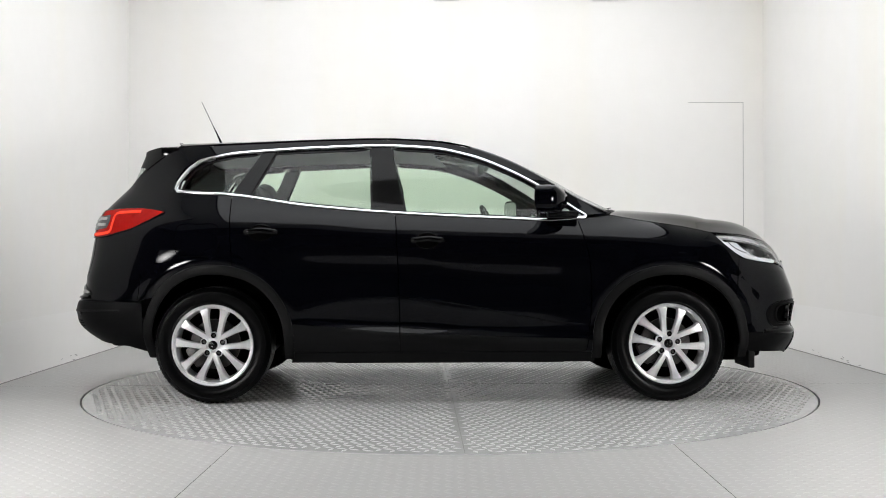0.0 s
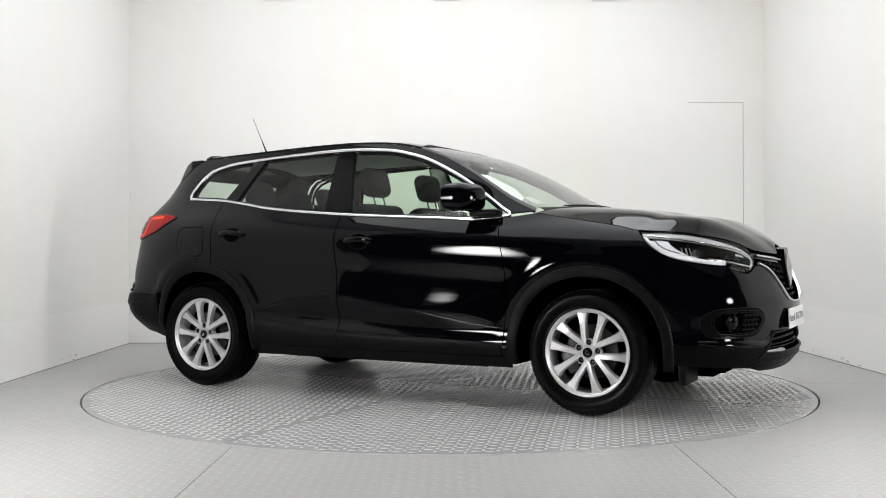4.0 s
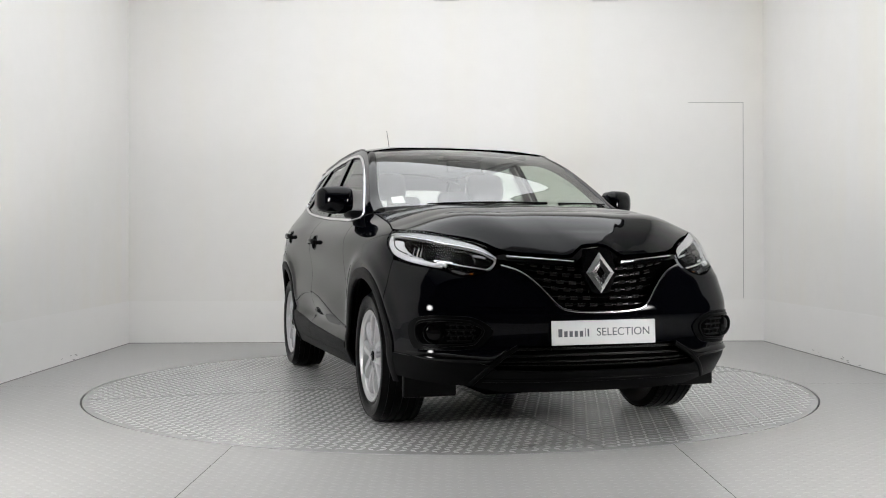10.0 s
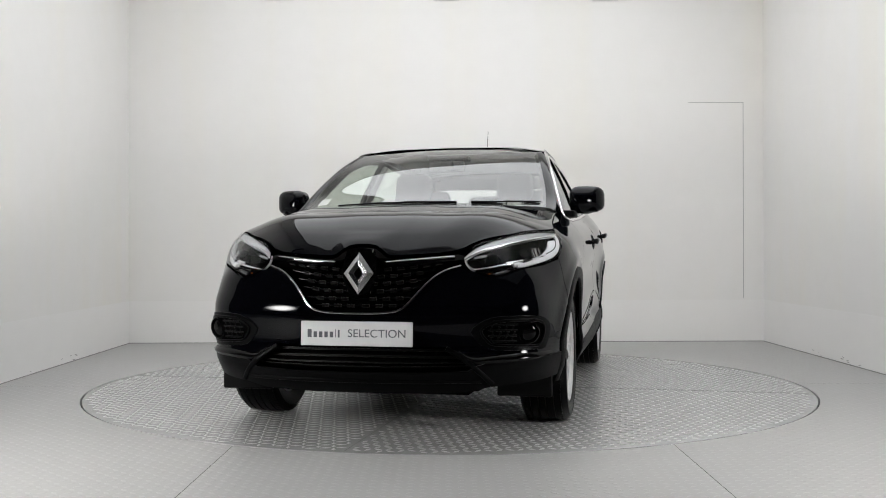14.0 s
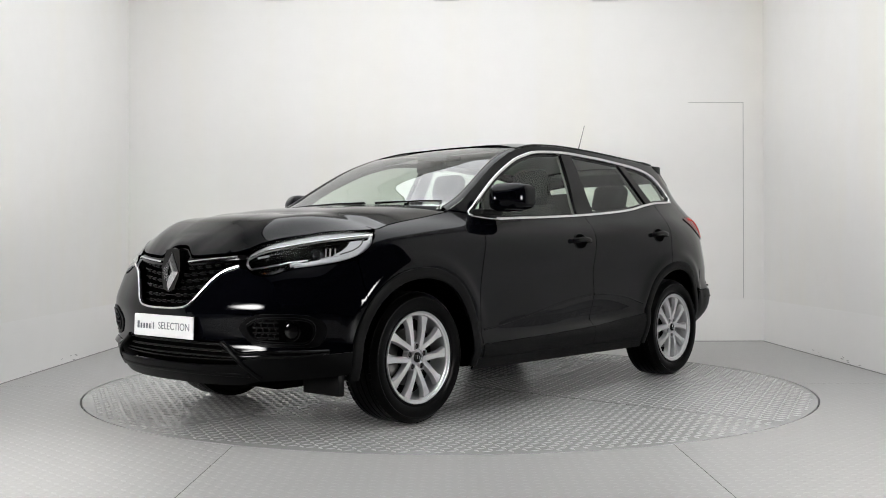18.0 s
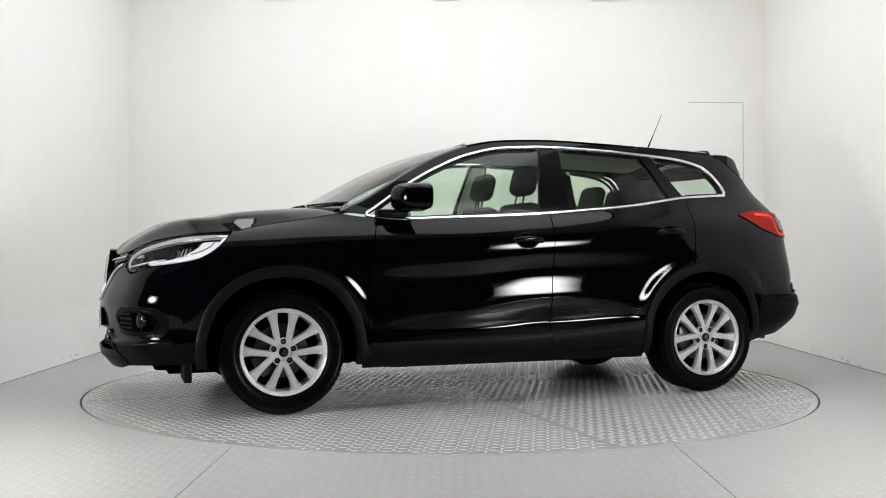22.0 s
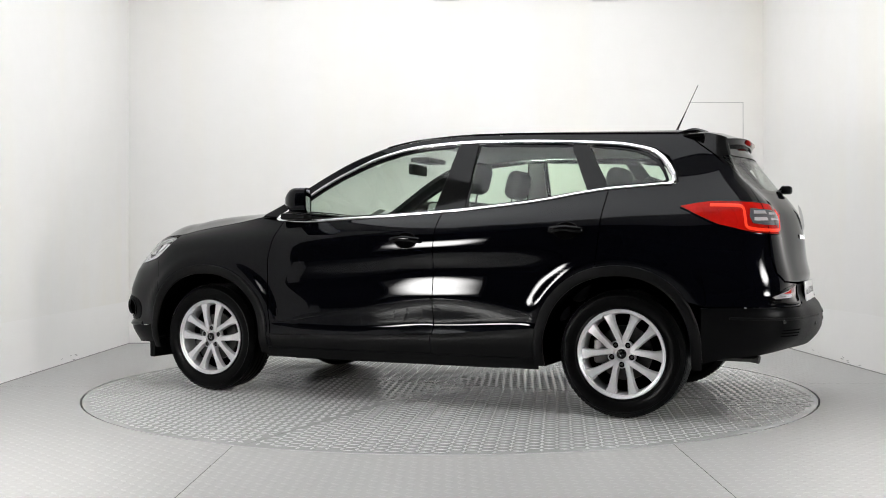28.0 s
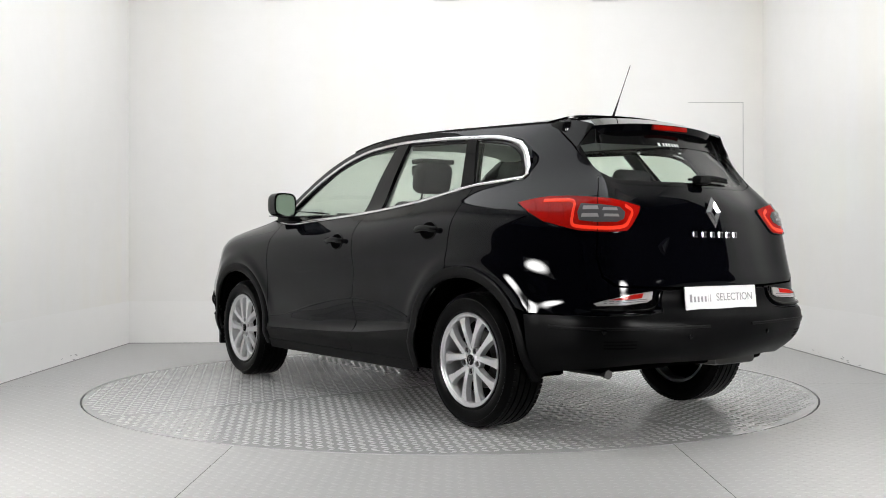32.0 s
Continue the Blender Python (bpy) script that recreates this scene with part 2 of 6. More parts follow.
wall("wall_west", LEFT_FRONT, LEFT_BACK, HEIGHT, "wall", "plain white painted studio side wall")
wall("wall_north", LEFT_BACK, RIGHT_BACK, HEIGHT, "wall", "plain white painted studio back wall with a door seam")
wall("wall_east", RIGHT_BACK, RIGHT_FRONT, HEIGHT, "wall", "plain white painted studio side wall, scuffed low down")
wall("wall_hall_west", (-4.4, -11.0), (-4.4, -2.0), HEIGHT, "dark_wall", "unlit dark hall wall behind the camera")
wall("wall_hall_east", (4.4, -1.65), (4.4, -11.0), HEIGHT, "dark_wall", "unlit dark hall wall behind the camera")
wall("wall_south", (4.4, -11.0), (-4.4, -11.0), HEIGHT, "dark_wall", "unlit dark hall end wall behind the camera")
wall("wall_return_west", (-4.4, -2.0), LEFT_FRONT, HEIGHT, "dark_wall", "dark return wall beside the studio opening")
wall("wall_return_east", RIGHT_FRONT, (4.4, -1.65), HEIGHT, "dark_wall", "dark return wall beside the studio opening")
tagged(part("ceiling", one_box(-4.6, 4.6, -4.9, 3.4, HEIGHT, HEIGHT + 0.1), "ceiling", None, smooth=False), "white studio ceiling", "ceiling", kind="structure")
tagged(part("ceiling_hall", one_box(-4.6, 4.6, -11.2, -4.902, HEIGHT, HEIGHT + 0.1), "dark_wall", None, smooth=False), "dark hall ceiling", "ceiling", kind="structure")

# narrow dark seams of a flush door in the back wall, and the joint at the foot of the walls
BACK = Vector((RIGHT_BACK[0] - LEFT_BACK[0], RIGHT_BACK[1] - LEFT_BACK[1], 0)).normalized()


def back_y(x):
    return LEFT_BACK[1] + (x - LEFT_BACK[0]) * BACK.y / BACK.x


def back_strip(name, x0, x1, z0, z1, mat, label, proud=0.003):
    bm = bmesh.new()
    box(bm, 0, 1, -proud, 0.02, z0, z1)
    for v in bm.verts:
        x = x0 if v.co.x < 0.5 else x1
        v.co.x, v.co.y = x, back_y(x) + v.co.y
    return tagged(part(name, bm, mat, None, smooth=False), label, "trim", kind="structure")


M["joint"] = material("grimy_joint", (0.09, 0.09, 0.088), 0.8, grain=0.4, scale=25)
M["seam"] = material("shadowed_seam", (0.30, 0.295, 0.29), 0.8, grain=0.2, scale=15)
M["door_seam"] = material("door_seam", (0.44, 0.435, 0.43), 0.8, grain=0.2, scale=15)
back_strip("trim_1", 2.863, 2.869, 0.42, 2.326, "door_seam", "thin upright seam of a flush door in the white wall")
back_strip("trim_2", 2.33, 2.862, 2.321, 2.326, "door_seam", "thin level seam above a flush door in the white wall")
# strip along the foot of each wall, slightly lighter than the wall above
M["band"] = material("lighter_white_band", (0.885, 0.873, 0.856), 0.5, grain=0.012, scale=5, bump=0.05, bump_scale=60)
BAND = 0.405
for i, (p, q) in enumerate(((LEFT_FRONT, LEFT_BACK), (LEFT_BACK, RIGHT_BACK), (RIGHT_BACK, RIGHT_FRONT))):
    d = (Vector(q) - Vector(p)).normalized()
    for name, t0, t1, z0, z1, mat, lab in (("trim_%d" % (i + 3), 0.0045, 0.003, 0.006, BAND, "band", "slightly lighter white band along the foot of the wall"),
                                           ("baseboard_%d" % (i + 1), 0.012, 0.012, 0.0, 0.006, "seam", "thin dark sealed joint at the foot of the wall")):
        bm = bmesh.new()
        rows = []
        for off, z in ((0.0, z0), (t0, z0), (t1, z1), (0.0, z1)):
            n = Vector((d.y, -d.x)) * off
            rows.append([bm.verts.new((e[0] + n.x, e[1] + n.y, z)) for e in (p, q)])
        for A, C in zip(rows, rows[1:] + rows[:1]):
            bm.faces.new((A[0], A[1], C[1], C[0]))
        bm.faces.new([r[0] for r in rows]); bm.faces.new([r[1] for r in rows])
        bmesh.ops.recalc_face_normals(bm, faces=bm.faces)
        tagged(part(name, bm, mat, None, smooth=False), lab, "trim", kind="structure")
# small scuffs low on the side walls
M["scuff"] = material("grey_scuff", (0.42, 0.41, 0.40), 0.8, grain=0.4, scale=60)
rng = random.Random(11)
for p, q, span, count in ((RIGHT_BACK, RIGHT_FRONT, (0.24, 0.60), 9), (LEFT_FRONT, LEFT_BACK, (0.42, 0.70), 5)):
    P0, d = Vector(p), Vector(q) - Vector(p)
    n = Vector((d.y, -d.x)).normalized()
    for k in range(count):
        c = P0 + d * rng.uniform(*span)
        e = d.normalized() * rng.uniform(0.006, 0.035)
        z, h = rng.uniform(0.012, 0.05), rng.uniform(0.002, 0.006)
        bm = bmesh.new()
        ring = [bm.verts.new((*(c + e * math.cos(a) + n * 0.0052), z + h * math.sin(a) + 0.2 * e.length * math.cos(a) * (k % 3 - 1))) for a in np.linspace(0, 2 * math.pi, 7, endpoint=False)]
        bm.faces.new(ring)
        bmesh.ops.solidify(bm, geom=bm.faces[:], thickness=0.0006)
        tagged(part("trim_scuff", bm, "scuff", None, smooth=False), "small grey scuff low on the white wall", "scuff", kind="structure")

# three pale grey blocks, slightly darker than the wall, at the back wall's head
M["bracket"] = material("pale_grey_block", (0.80, 0.80, 0.79), 0.7)
for x in (-1.66, -0.02, 1.52):
    bm = one_box(x - 0.13, x + 0.13, back_y(x) - 0.02, back_y(x) - 0.002, 3.305, 3.37, bevel=0.015)
    tagged(part("wall_block", bm, "bracket", None), "small pale grey block high on the white wall", "bracket", "wall brackets")

# floor: one slab with a round well, in which the disc turns
DISC_R = 2.29


def ring_floor():
    bm = bmesh.new()
    n = 128
    inner = [bm.verts.new((math.cos(2 * math.pi * i / n) * (DISC_R + 0.012), math.sin(2 * math.pi * i / n) * (DISC_R + 0.012), 0)) for i in range(n)]
    low = [bm.verts.new((v.co.x, v.co.y, -0.05)) for v in inner]
    outer = []
    for i in range(n):
        c, s = math.cos(2 * math.pi * i / n), math.sin(2 * math.pi * i / n)
        k = min(4.6 / abs(c) if c else 1e9, (3.3 if s > 0 else 3.4) / abs(s) if s else 1e9)
        outer.append(bm.verts.new((c * k, s * k, 0)))
    for i in range(n):
        j = (i + 1) % n
        bm.faces.new((inner[i], outer[i], outer[j], inner[j]))
        bm.faces.new((low[i], inner[i], inner[j], low[j]))
    for cx, cy, i in ((4.6, 3.3, 0), (-4.6, 3.3, 0), (-4.6, -3.4, 0), (4.6, -3.4, 0)):
        best = min(range(n), key=lambda q: min((outer[q].co - Vector((cx, cy, 0))).length, 99) + min((outer[(q + 1) % n].co - Vector((cx, cy, 0))).length, 99))
        bm.faces.new((outer[best], bm.verts.new((cx, cy, 0)), outer[(best + 1) % n]))
    bmesh.ops.recalc_face_normals(bm, faces=bm.faces)
    return bm


floor = tagged(part("floor", ring_floor(), "floor", None, smooth=False), "light grey painted steel studio floor with worn tread", "floor", kind="structure")
tagged(part("floor_hall", one_box(-4.6, 4.6, -11.2, -3.402, -0.05, 0.0), "hall_floor", None, smooth=False), "dark unlit hall floor behind the camera", "floor", kind="structure")
bm = bmesh.new()
bmesh.ops.create_circle(bm, cap_ends=True, segments=96, radius=DISC_R + 0.05, matrix=Matrix.Translation((0, 0, -0.05)))
tagged(part("floor_well", bm, "gap", None, smooth=False), "dark well under the turning disc", "floor", kind="structure")


def stud_field(inside, pitch, turn, seed, h=0.0024):
    """Raised lozenges of tread plate in alternating directions, as plain vertices and faces."""
    rng = random.Random(seed)
    verts, faces = [], []
    ca, sa = math.cos(turn), math.sin(turn)
    n = int(8 / pitch)
    for i in range(-n, n):
        for j in range(-n, n):
            x, y = i * pitch, j * pitch
            X, Y = x * ca - y * sa, x * sa + y * ca
            if not inside(X, Y):
                continue
            a = turn + (math.pi / 4 if (i + j) % 2 else -math.pi / 4)
            c, s = math.cos(a), math.sin(a)
            L, w = 0.027, 0.0105
            k = len(verts)
            for u, v, z in ((-L, 0, 0.0003), (0, -w, 0.0003), (L, 0, 0.0003), (0, w, 0.0003), (-L * 0.62, 0, h), (0, -w * 0.5, h), (L * 0.62, 0, h), (0, w * 0.5, h)):
                verts.append((X + u * c - v * s, Y + u * s + v * c, z))
            faces += [(k + 4, k + 5, k + 6, k + 7)] + [(k + q, k + (q + 1) % 4, k + 4 + (q + 1) % 4, k + 4 + q) for q in range(4)]
    return verts, faces


v, f = stud_field(lambda x, y: x * x + y * y > (DISC_R + 0.04)**2 and -3.0 < x < 3.03 and -3.36 < y < 2.85, 0.048, 0.0, 3, 0.0012)
tagged(mesh_object("tread_studs", v, f, "stud_low", floor), kind="stuff", label="low worn tread lozenges on the floor plates")
# joints between the fixed floor plates
for p, q in (((1.02, -2.06), (1.02, -3.38)), ((-0.98, -2.10), (-0.98, -3.38)), ((2.31, 0.0), (3.0, 0.0)), ((-3.0, -0.1), (-2.31, -0.1))):
    d = (Vector(q) - Vector(p)).normalized()
    n = Vector((-d.y, d.x)) * 0.0018
    pts = [Vector(p) - n, Vector(q) - n, Vector(q) + n, Vector(p) + n]
    bm = bmesh.new()
    bm.faces.new([bm.verts.new((w.x, w.y, 0.0012)) for w in pts])
    bmesh.ops.solidify(bm, geom=bm.faces[:], thickness=0.001)
    part("plate_joint", bm, "joint", floor, smooth=False)

# the turning disc
turntable = tagged(new("turntable"), "round grey steel tread-plate turntable let into the floor", "turntable")
bm = bmesh.new()
lathe(bm, [(0.0001, -0.03), (DISC_R, -0.03), (DISC_R, -0.001), (DISC_R - 0.002, 0.0), (0.0001, 0.0)], n=160)
bmesh.ops.rotate(bm, verts=bm.verts, cent=(0, 0, 0), matrix=Matrix.Rotation(math.pi / 2, 3, "X"))
bmesh.ops.recalc_face_normals(bm, faces=bm.faces)
for vv in bm.verts:
    vv.co.z = -abs(vv.co.z)
part("deck", bm, "disc", turntable, smooth=False)
# deck plates: four quarters, each laid with its own direction of tread
for q, (turn, test) in enumerate(((0.35, lambda x, y: x > 0.02 and y > 0.02), (1.1, lambda x, y: x < -0.02 and y > 0.02),
                                  (0.35, lambda x, y: x < -0.02 and y < -0.02), (1.1, lambda x, y: x > 0.02 and y < -0.02))):
    v, f = stud_field(lambda x, y, test=test: x * x + y * y < (DISC_R - 0.04)**2 and test(x, y), 0.048, turn, q)
    tagged(mesh_object("tread_studs", v, f, "stud", turntable), kind="stuff", label="raised tread lozenges on the turntable plates")
for x0, x1, y0, y1 in ((-2.26, 2.26, -0.0015, 0.0015), (-0.0015, 0.0015, -2.26, -0.004), (-0.0015, 0.0015, 0.004, 2.26)):
    part("plate_joint", one_box(x0, x1, y0, y1, 0.0004, 0.001), "joint", turntable, smooth=False)


# ---- studio lights, all outside the picture ----
def light_panel(name, w, h, m, glow, label, group):
    """A shallow dark casing with a glowing diffuser on its +z side."""
    top = tagged(new(name), label, "light", group)
    bm = bmesh.new()
    for x0, x1, y0, y1 in ((-w / 2 - 0.03, -w / 2, -h / 2 - 0.03, h / 2 + 0.03), (w / 2, w / 2 + 0.03, -h / 2 - 0.03, h / 2 + 0.03),
                           (-w / 2, w / 2, -h / 2 - 0.03, -h / 2), (-w / 2, w / 2, h / 2, h / 2 + 0.03)):
        box(bm, x0, x1, y0, y1, -0.06, 0.012)
    part("casing", bm, "casing", top, smooth=False)
    part("back_plate", one_box(-w / 2, w / 2, -h / 2, h / 2, -0.06, -0.05), "casing", top, smooth=False)
    part("diffuser", one_box(-w / 2, w / 2, -h / 2, h / 2, -0.045, 0.0), glow, top, "glowing white diffuser", smooth=False)
    top.matrix_basis = m
    return top


light_panel("ceiling_light", 4.5, 5.0, pose(0.03, -0.25, HEIGHT - 0.08, 180), "ceiling_glow", "wide luminous white ceiling panel", "studio lights")


def softbox(x, y, turn):
    """A wide low softbox on a floor stand."""
    top = light_panel("softbox", 0.92, 0.90, Matrix.Identity(4), "side_glow", "wide white softbox on a black floor stand", "studio lights")
    for ob in top.children:
        ob.matrix_local = pose(0, 0, 1.12, 0, 90) @ pose(0, 0, 0, 0, 0, 90)
    part("pole", one_box(-0.10, -0.065, -0.018, 0.018, 0.03, 1.10), "casing", top, smooth=False)
    bm = bmesh.new()
    for q in range(3):
        box(bm, -0.02, 0.34, -0.015, 0.015, 0.0, 0.03, m=Matrix.Translation((-0.0825, 0, 0)) @ Matrix.Rotation(radians(60 + 120 * q), 4, "Z"))
    part("stand_foot", bm, "casing", top, smooth=False)
    top.matrix_basis = pose(x, y, 0, 0, 0, turn)
    return top


softbox(-2.92, -3.35, 26)
softbox(3.08, -3.50, 152)

# ---- the car: x forward, y to its left, z up from the floor, origin between the axles ----
car = tagged(new("car"), "glossy black five-door crossover with silver alloy wheels, on a turntable", "car")

# plan outline of the body at its widest, from the nose's centre back to the tail's centre
PLAN = spline([(2.270, 0.0), (2.262, 0.18), (2.225, 0.40), (2.145, 0.60), (2.00, 0.765), (1.78, 0.868), (1.50, 0.908), (1.0, 0.918), (0.3, 0.920), (-0.4, 0.920),
               (-1.0, 0.918), (-1.45, 0.905), (-1.77, 0.866), (-2.015, 0.780), (-2.160, 0.62), (-2.222, 0.40), (-2.246, 0.18), (-2.250, 0.0)], 40)
_seg = np.hypot(*np.diff(PLAN, axis=0).T)
_arc = np.concatenate([[0], np.cumsum(_seg)])
LEN = _arc[-1]
_s = np.linspace(0, LEN, 1200)
_px, _py = np.interp(_s, _arc, PLAN[:, 0]), np.interp(_s, _arc, PLAN[:, 1])
_ker = np.exp(-np.linspace(-2.5, 2.5, 61)**2)
_ker /= _ker.sum()


def _smooth(v, odd):
    ext = np.concatenate([(-v[30:0:-1] if odd else v[30:0:-1]), v, (-v[-2:-32:-1] if odd else v[-2:-32:-1])])
    return np.convolve(ext, _ker, "valid")


_px, _py = _smooth(_px, False), _smooth(_py, True)
_tx, _ty = np.gradient(_px, _s), np.gradient(_py, _s)
_nl = np.hypot(_tx, _ty)
_nx, _ny = _ty / _nl, -_tx / _nl


def ax(x):
    """Place along the outline, on the left side, of a point x along the car."""
    return np.interp(-np.asarray(x, float), -_px, _s)


def af(y):
    """Place along the outline at the nose."""
    h = len(_s) // 3
    return np.sign(y) * np.interp(np.abs(y), _py[:h], _s[:h])


def ar(y):
    """Place along the outline at the tail, running on past its centre for the right side."""
    h = 2 * len(_s) // 3
    s = np.interp(np.abs(y), _py[h:][::-1], _s[h:][::-1])
    return np.where(np.asarray(y) >= 0, s, 2 * LEN - s)


# how far the skin stands out from the outline, by height, at stations along it
STATIONS = []
STATIONS.append((0.0, pchip([(.15, -.16), (.22, -.09), (.28, -.035), (.36, -.004), (.42, -.024), (.50, -.024), (.58, -.012), (.61, -.012), (.66, -.026), (.72, -.046), (.85, -.080), (.92, -.125), (1.1, -.4), (1.65, -.9)])))
STATIONS.append((float(af(0.60)), pchip([(.15, -.14), (.22, -.08), (.30, -.026), (.38, -.004), (.43, -.032), (.50, -.026), (.58, -.009), (.61, -.007), (.66, -.022), (.72, -.045), (.82, -.084), (.90, -.130), (.95, -.18), (1.1, -.42), (1.65, -.9)])))
STATIONS.append((0.95, pchip([(.15, -.12), (.22, -.06), (.30, -.012), (.39, .006), (.44, -.008), (.50, -.002), (.58, .007), (.62, .007), (.70, -.011), (.78, -.034), (.84, -.062), (.90, -.095), (.95, -.135), (1.0, -.20), (1.2, -.5), (1.65, -.9)])))
STATIONS.append((float(ax(1.62)), pchip([(.15, -.10), (.25, -.04), (.40, .002), (.70, .005), (.80, .004), (.90, -.010), (.95, -.039), (.985, -.080), (1.02, -.15), (1.05, -.22), (1.2, -.5), (1.65, -.9)])))
STATIONS.append((float(ax(1.25)), pchip([(.15, -.12), (.25, -.05), (.40, -.008), (.70, 0), (.84, -.002), (.93, -.018), (.98, -.048), (1.02, -.09), (1.06, -.155), (1.1, -.22), (1.25, -.4), (1.65, -.7)])))
STATIONS.append((float(ax(0.85)), pchip([(.15, -.13), (.25, -.06), (.30, -.035), (.365, -.012), (.40, -.022), (.43, -.030), (.55, -.030), (.70, -.022), (.85, -.008), (.93, -.012), (.99, -.040), (1.03, -.078), (1.08, -.118), (1.15, -.150), (1.3, -.22), (1.5, -.32), (1.65, -.42)])))
STATIONS.append((float(ax(0.30)), pchip([(.15, -.13), (.25, -.06), (.30, -.035), (.37, -.008), (.392, -.012), (.415, -.048), (.487, -.028), (.55, -.020), (.61, -.025), (.68, -.031), (.74, -.028), (.81, -.016), (.87, -.011), (.95, -.017), (1.03, -.062), (1.09, -.120), (1.3, -.205), (1.5, -.305), (1.56, -.345), (1.65, -.44)])))
STATIONS.append((float(ax(-0.3)), pchip([(.15, -.13), (.25, -.06), (.30, -.035), (.38, -.006), (.415, -.012), (.44, -.062), (.575, -.028), (.62, -.022), (.68, -.028), (.74, -.032), (.80, -.027), (.86, -.016), (.91, -.011), (.98, -.019), (1.05, -.066), (1.11, -.125), (1.3, -.208), (1.5, -.308), (1.56, -.348), (1.65, -.44)])))
STATIONS.append((float(ax(-0.8)), pchip([(.15, -.13), (.25, -.06), (.32, -.030), (.42, -.004), (.455, -.010), (.475, -.032), (.505, -.022), (.58, -.018), (.66, -.024), (.74, -.028), (.81, -.022), (.88, -.010), (.95, -.006), (1.03, -.022), (1.10, -.080), (1.16, -.135), (1.3, -.208), (1.5, -.315), (1.56, -.355), (1.65, -.45)])))
STATIONS.append((float(ax(-1.2)), pchip([(.15, -.12), (.25, -.05), (.40, -.006), (.70, 0), (.85, 0), (1.0, -.012), (1.08, -.050), (1.15, -.110), (1.22, -.165), (1.3, -.208), (1.45, -.292), (1.52, -.345), (1.65, -.46)])))
STATIONS.append((float(ax(-1.65)), pchip([(.15, -.20), (.25, -.14), (.33, -.085), (.40, -.050), (.55, -.036), (.70, -.022), (.80, -.014), (.95, -.034), (1.05, -.070), (1.12, -.120), (1.20, -.178), (1.26, -.215), (1.4, -.288), (1.5, -.345), (1.65, -.46)])))
STATIONS.append((float(ar(0.68)), pchip([(0.15, -0.257), (0.25, -0.213), (0.3, -0.164), (0.34, -0.113), (0.375, -0.062), (0.42, -0.014), (0.48, 0.006), (0.54, 0.006), (0.6, -0.014), (0.65, -0.044), (0.7, -0.045), (0.74, -0.049), (0.78, -0.058), (0.85, -0.073), (0.95, -0.090), (1.03, -0.108), (1.1, -0.138), (1.14, -0.166), (1.2, -0.220), (1.28, -0.294), (1.4, -0.363), (1.5, -0.419), (1.65, -0.507)])))
STATIONS.append((float(ar(0.57)), pchip([(0.15, -0.326), (0.25, -0.275), (0.3, -0.218), (0.34, -0.154), (0.375, -0.087), (0.42, -0.030), (0.48, -0.004), (0.54, -0.003), (0.6, -0.029), (0.65, -0.068), (0.7, -0.069), (0.74, -0.076), (0.78, -0.088), (0.85, -0.106), (0.95, -0.126), (1.03, -0.142), (1.1, -0.167), (1.14, -0.198), (1.2, -0.255), (1.28, -0.335), (1.4, -0.402), (1.5, -0.455), (1.65, -0.535)])))
STATIONS.append((float(LEN), pchip([(.15, -.37), (.22, -.26), (.30, -.14), (.38, -.045), (.46, -.004), (.53, -.006), (.57, -.020), (.605, -.077), (.690, -.092), (.720, -.062), (.742, -.058), (.79, -.072), (.86, -.081), (.92, -.084), (.945, -.085), (.97, -.088), (1.0, -.094), (1.06, -.104), (1.118, -.132), (1.2, -.192), (1.26, -.238), (1.44, -.375), (1.5, -.415), (1.65, -.5)])))
NZ, NA = 301, 401
_zg, _ag = np.linspace(0.15, 1.65, NZ), np.linspace(0, LEN, NA)
_rows = np.array([f(_zg) for _, f in STATIONS])
_st = [s for s, _ in STATIONS]
TABLE = np.array([pchip(list(zip(_st, _rows[:, j])))(_ag) for j in range(NZ)]).T


def _blur(t, axis, sigma):
    r = int(3 * sigma)
    k = np.exp(-0.5 * (np.arange(-r, r + 1) / sigma)**2)
    k /= k.sum()
    pad = [(r, r) if i == axis else (0, 0) for i in (0, 1)]
    return np.apply_along_axis(lambda v: np.convolve(v, k, "valid"), axis, np.pad(t, pad, mode="reflect", reflect_type="even" if axis == 0 else "odd"))


TABLE = _blur(_blur(TABLE, 0, 7.0), 1, 3.8)


FLARE_F, FLARE_R = float(ax(1.33)), float(ax(-1.315))
CORNER_F, CORNER_R = float(ax(2.05)), float(ar(0.69))


def stand(s, z):
    u = np.clip(s / LEN * (NA - 1), 0, NA - 1.001)
    v = np.clip((z - 0.15) / 1.5 * (NZ - 1), 0, NZ - 1.001)
    i, j = u.astype(int), v.astype(int)
    p, q = u - i, v - j
    flare = 0
    for c in (FLARE_F, FLARE_R):
        r = np.hypot(s - c, z - 0.335)
        flare = flare + 0.010 * np.exp(-((r - 0.500) / 0.040)**2) * np.clip((z - 0.42) / 0.2, 0, 1)
    # squarer corners of the nose and the tail
    flare = flare + 0.034 * np.exp(-((s - CORNER_F) / 0.17)**2) * np.clip((z - 0.30) / 0.12, 0, 1) * np.clip((0.90 - z) / 0.15, 0, 1)
    flare = flare + 0.030 * np.exp(-((s - CORNER_R) / 0.16)**2) * np.clip((z - 0.40) / 0.15, 0, 1) * np.clip((1.30 - z) / 0.20, 0, 1)
    return flare + (TABLE[i, j] * (1 - p) * (1 - q) + TABLE[i + 1, j] * p * (1 - q) + TABLE[i, j + 1] * (1 - p) * q + TABLE[i + 1, j + 1] * p * q)


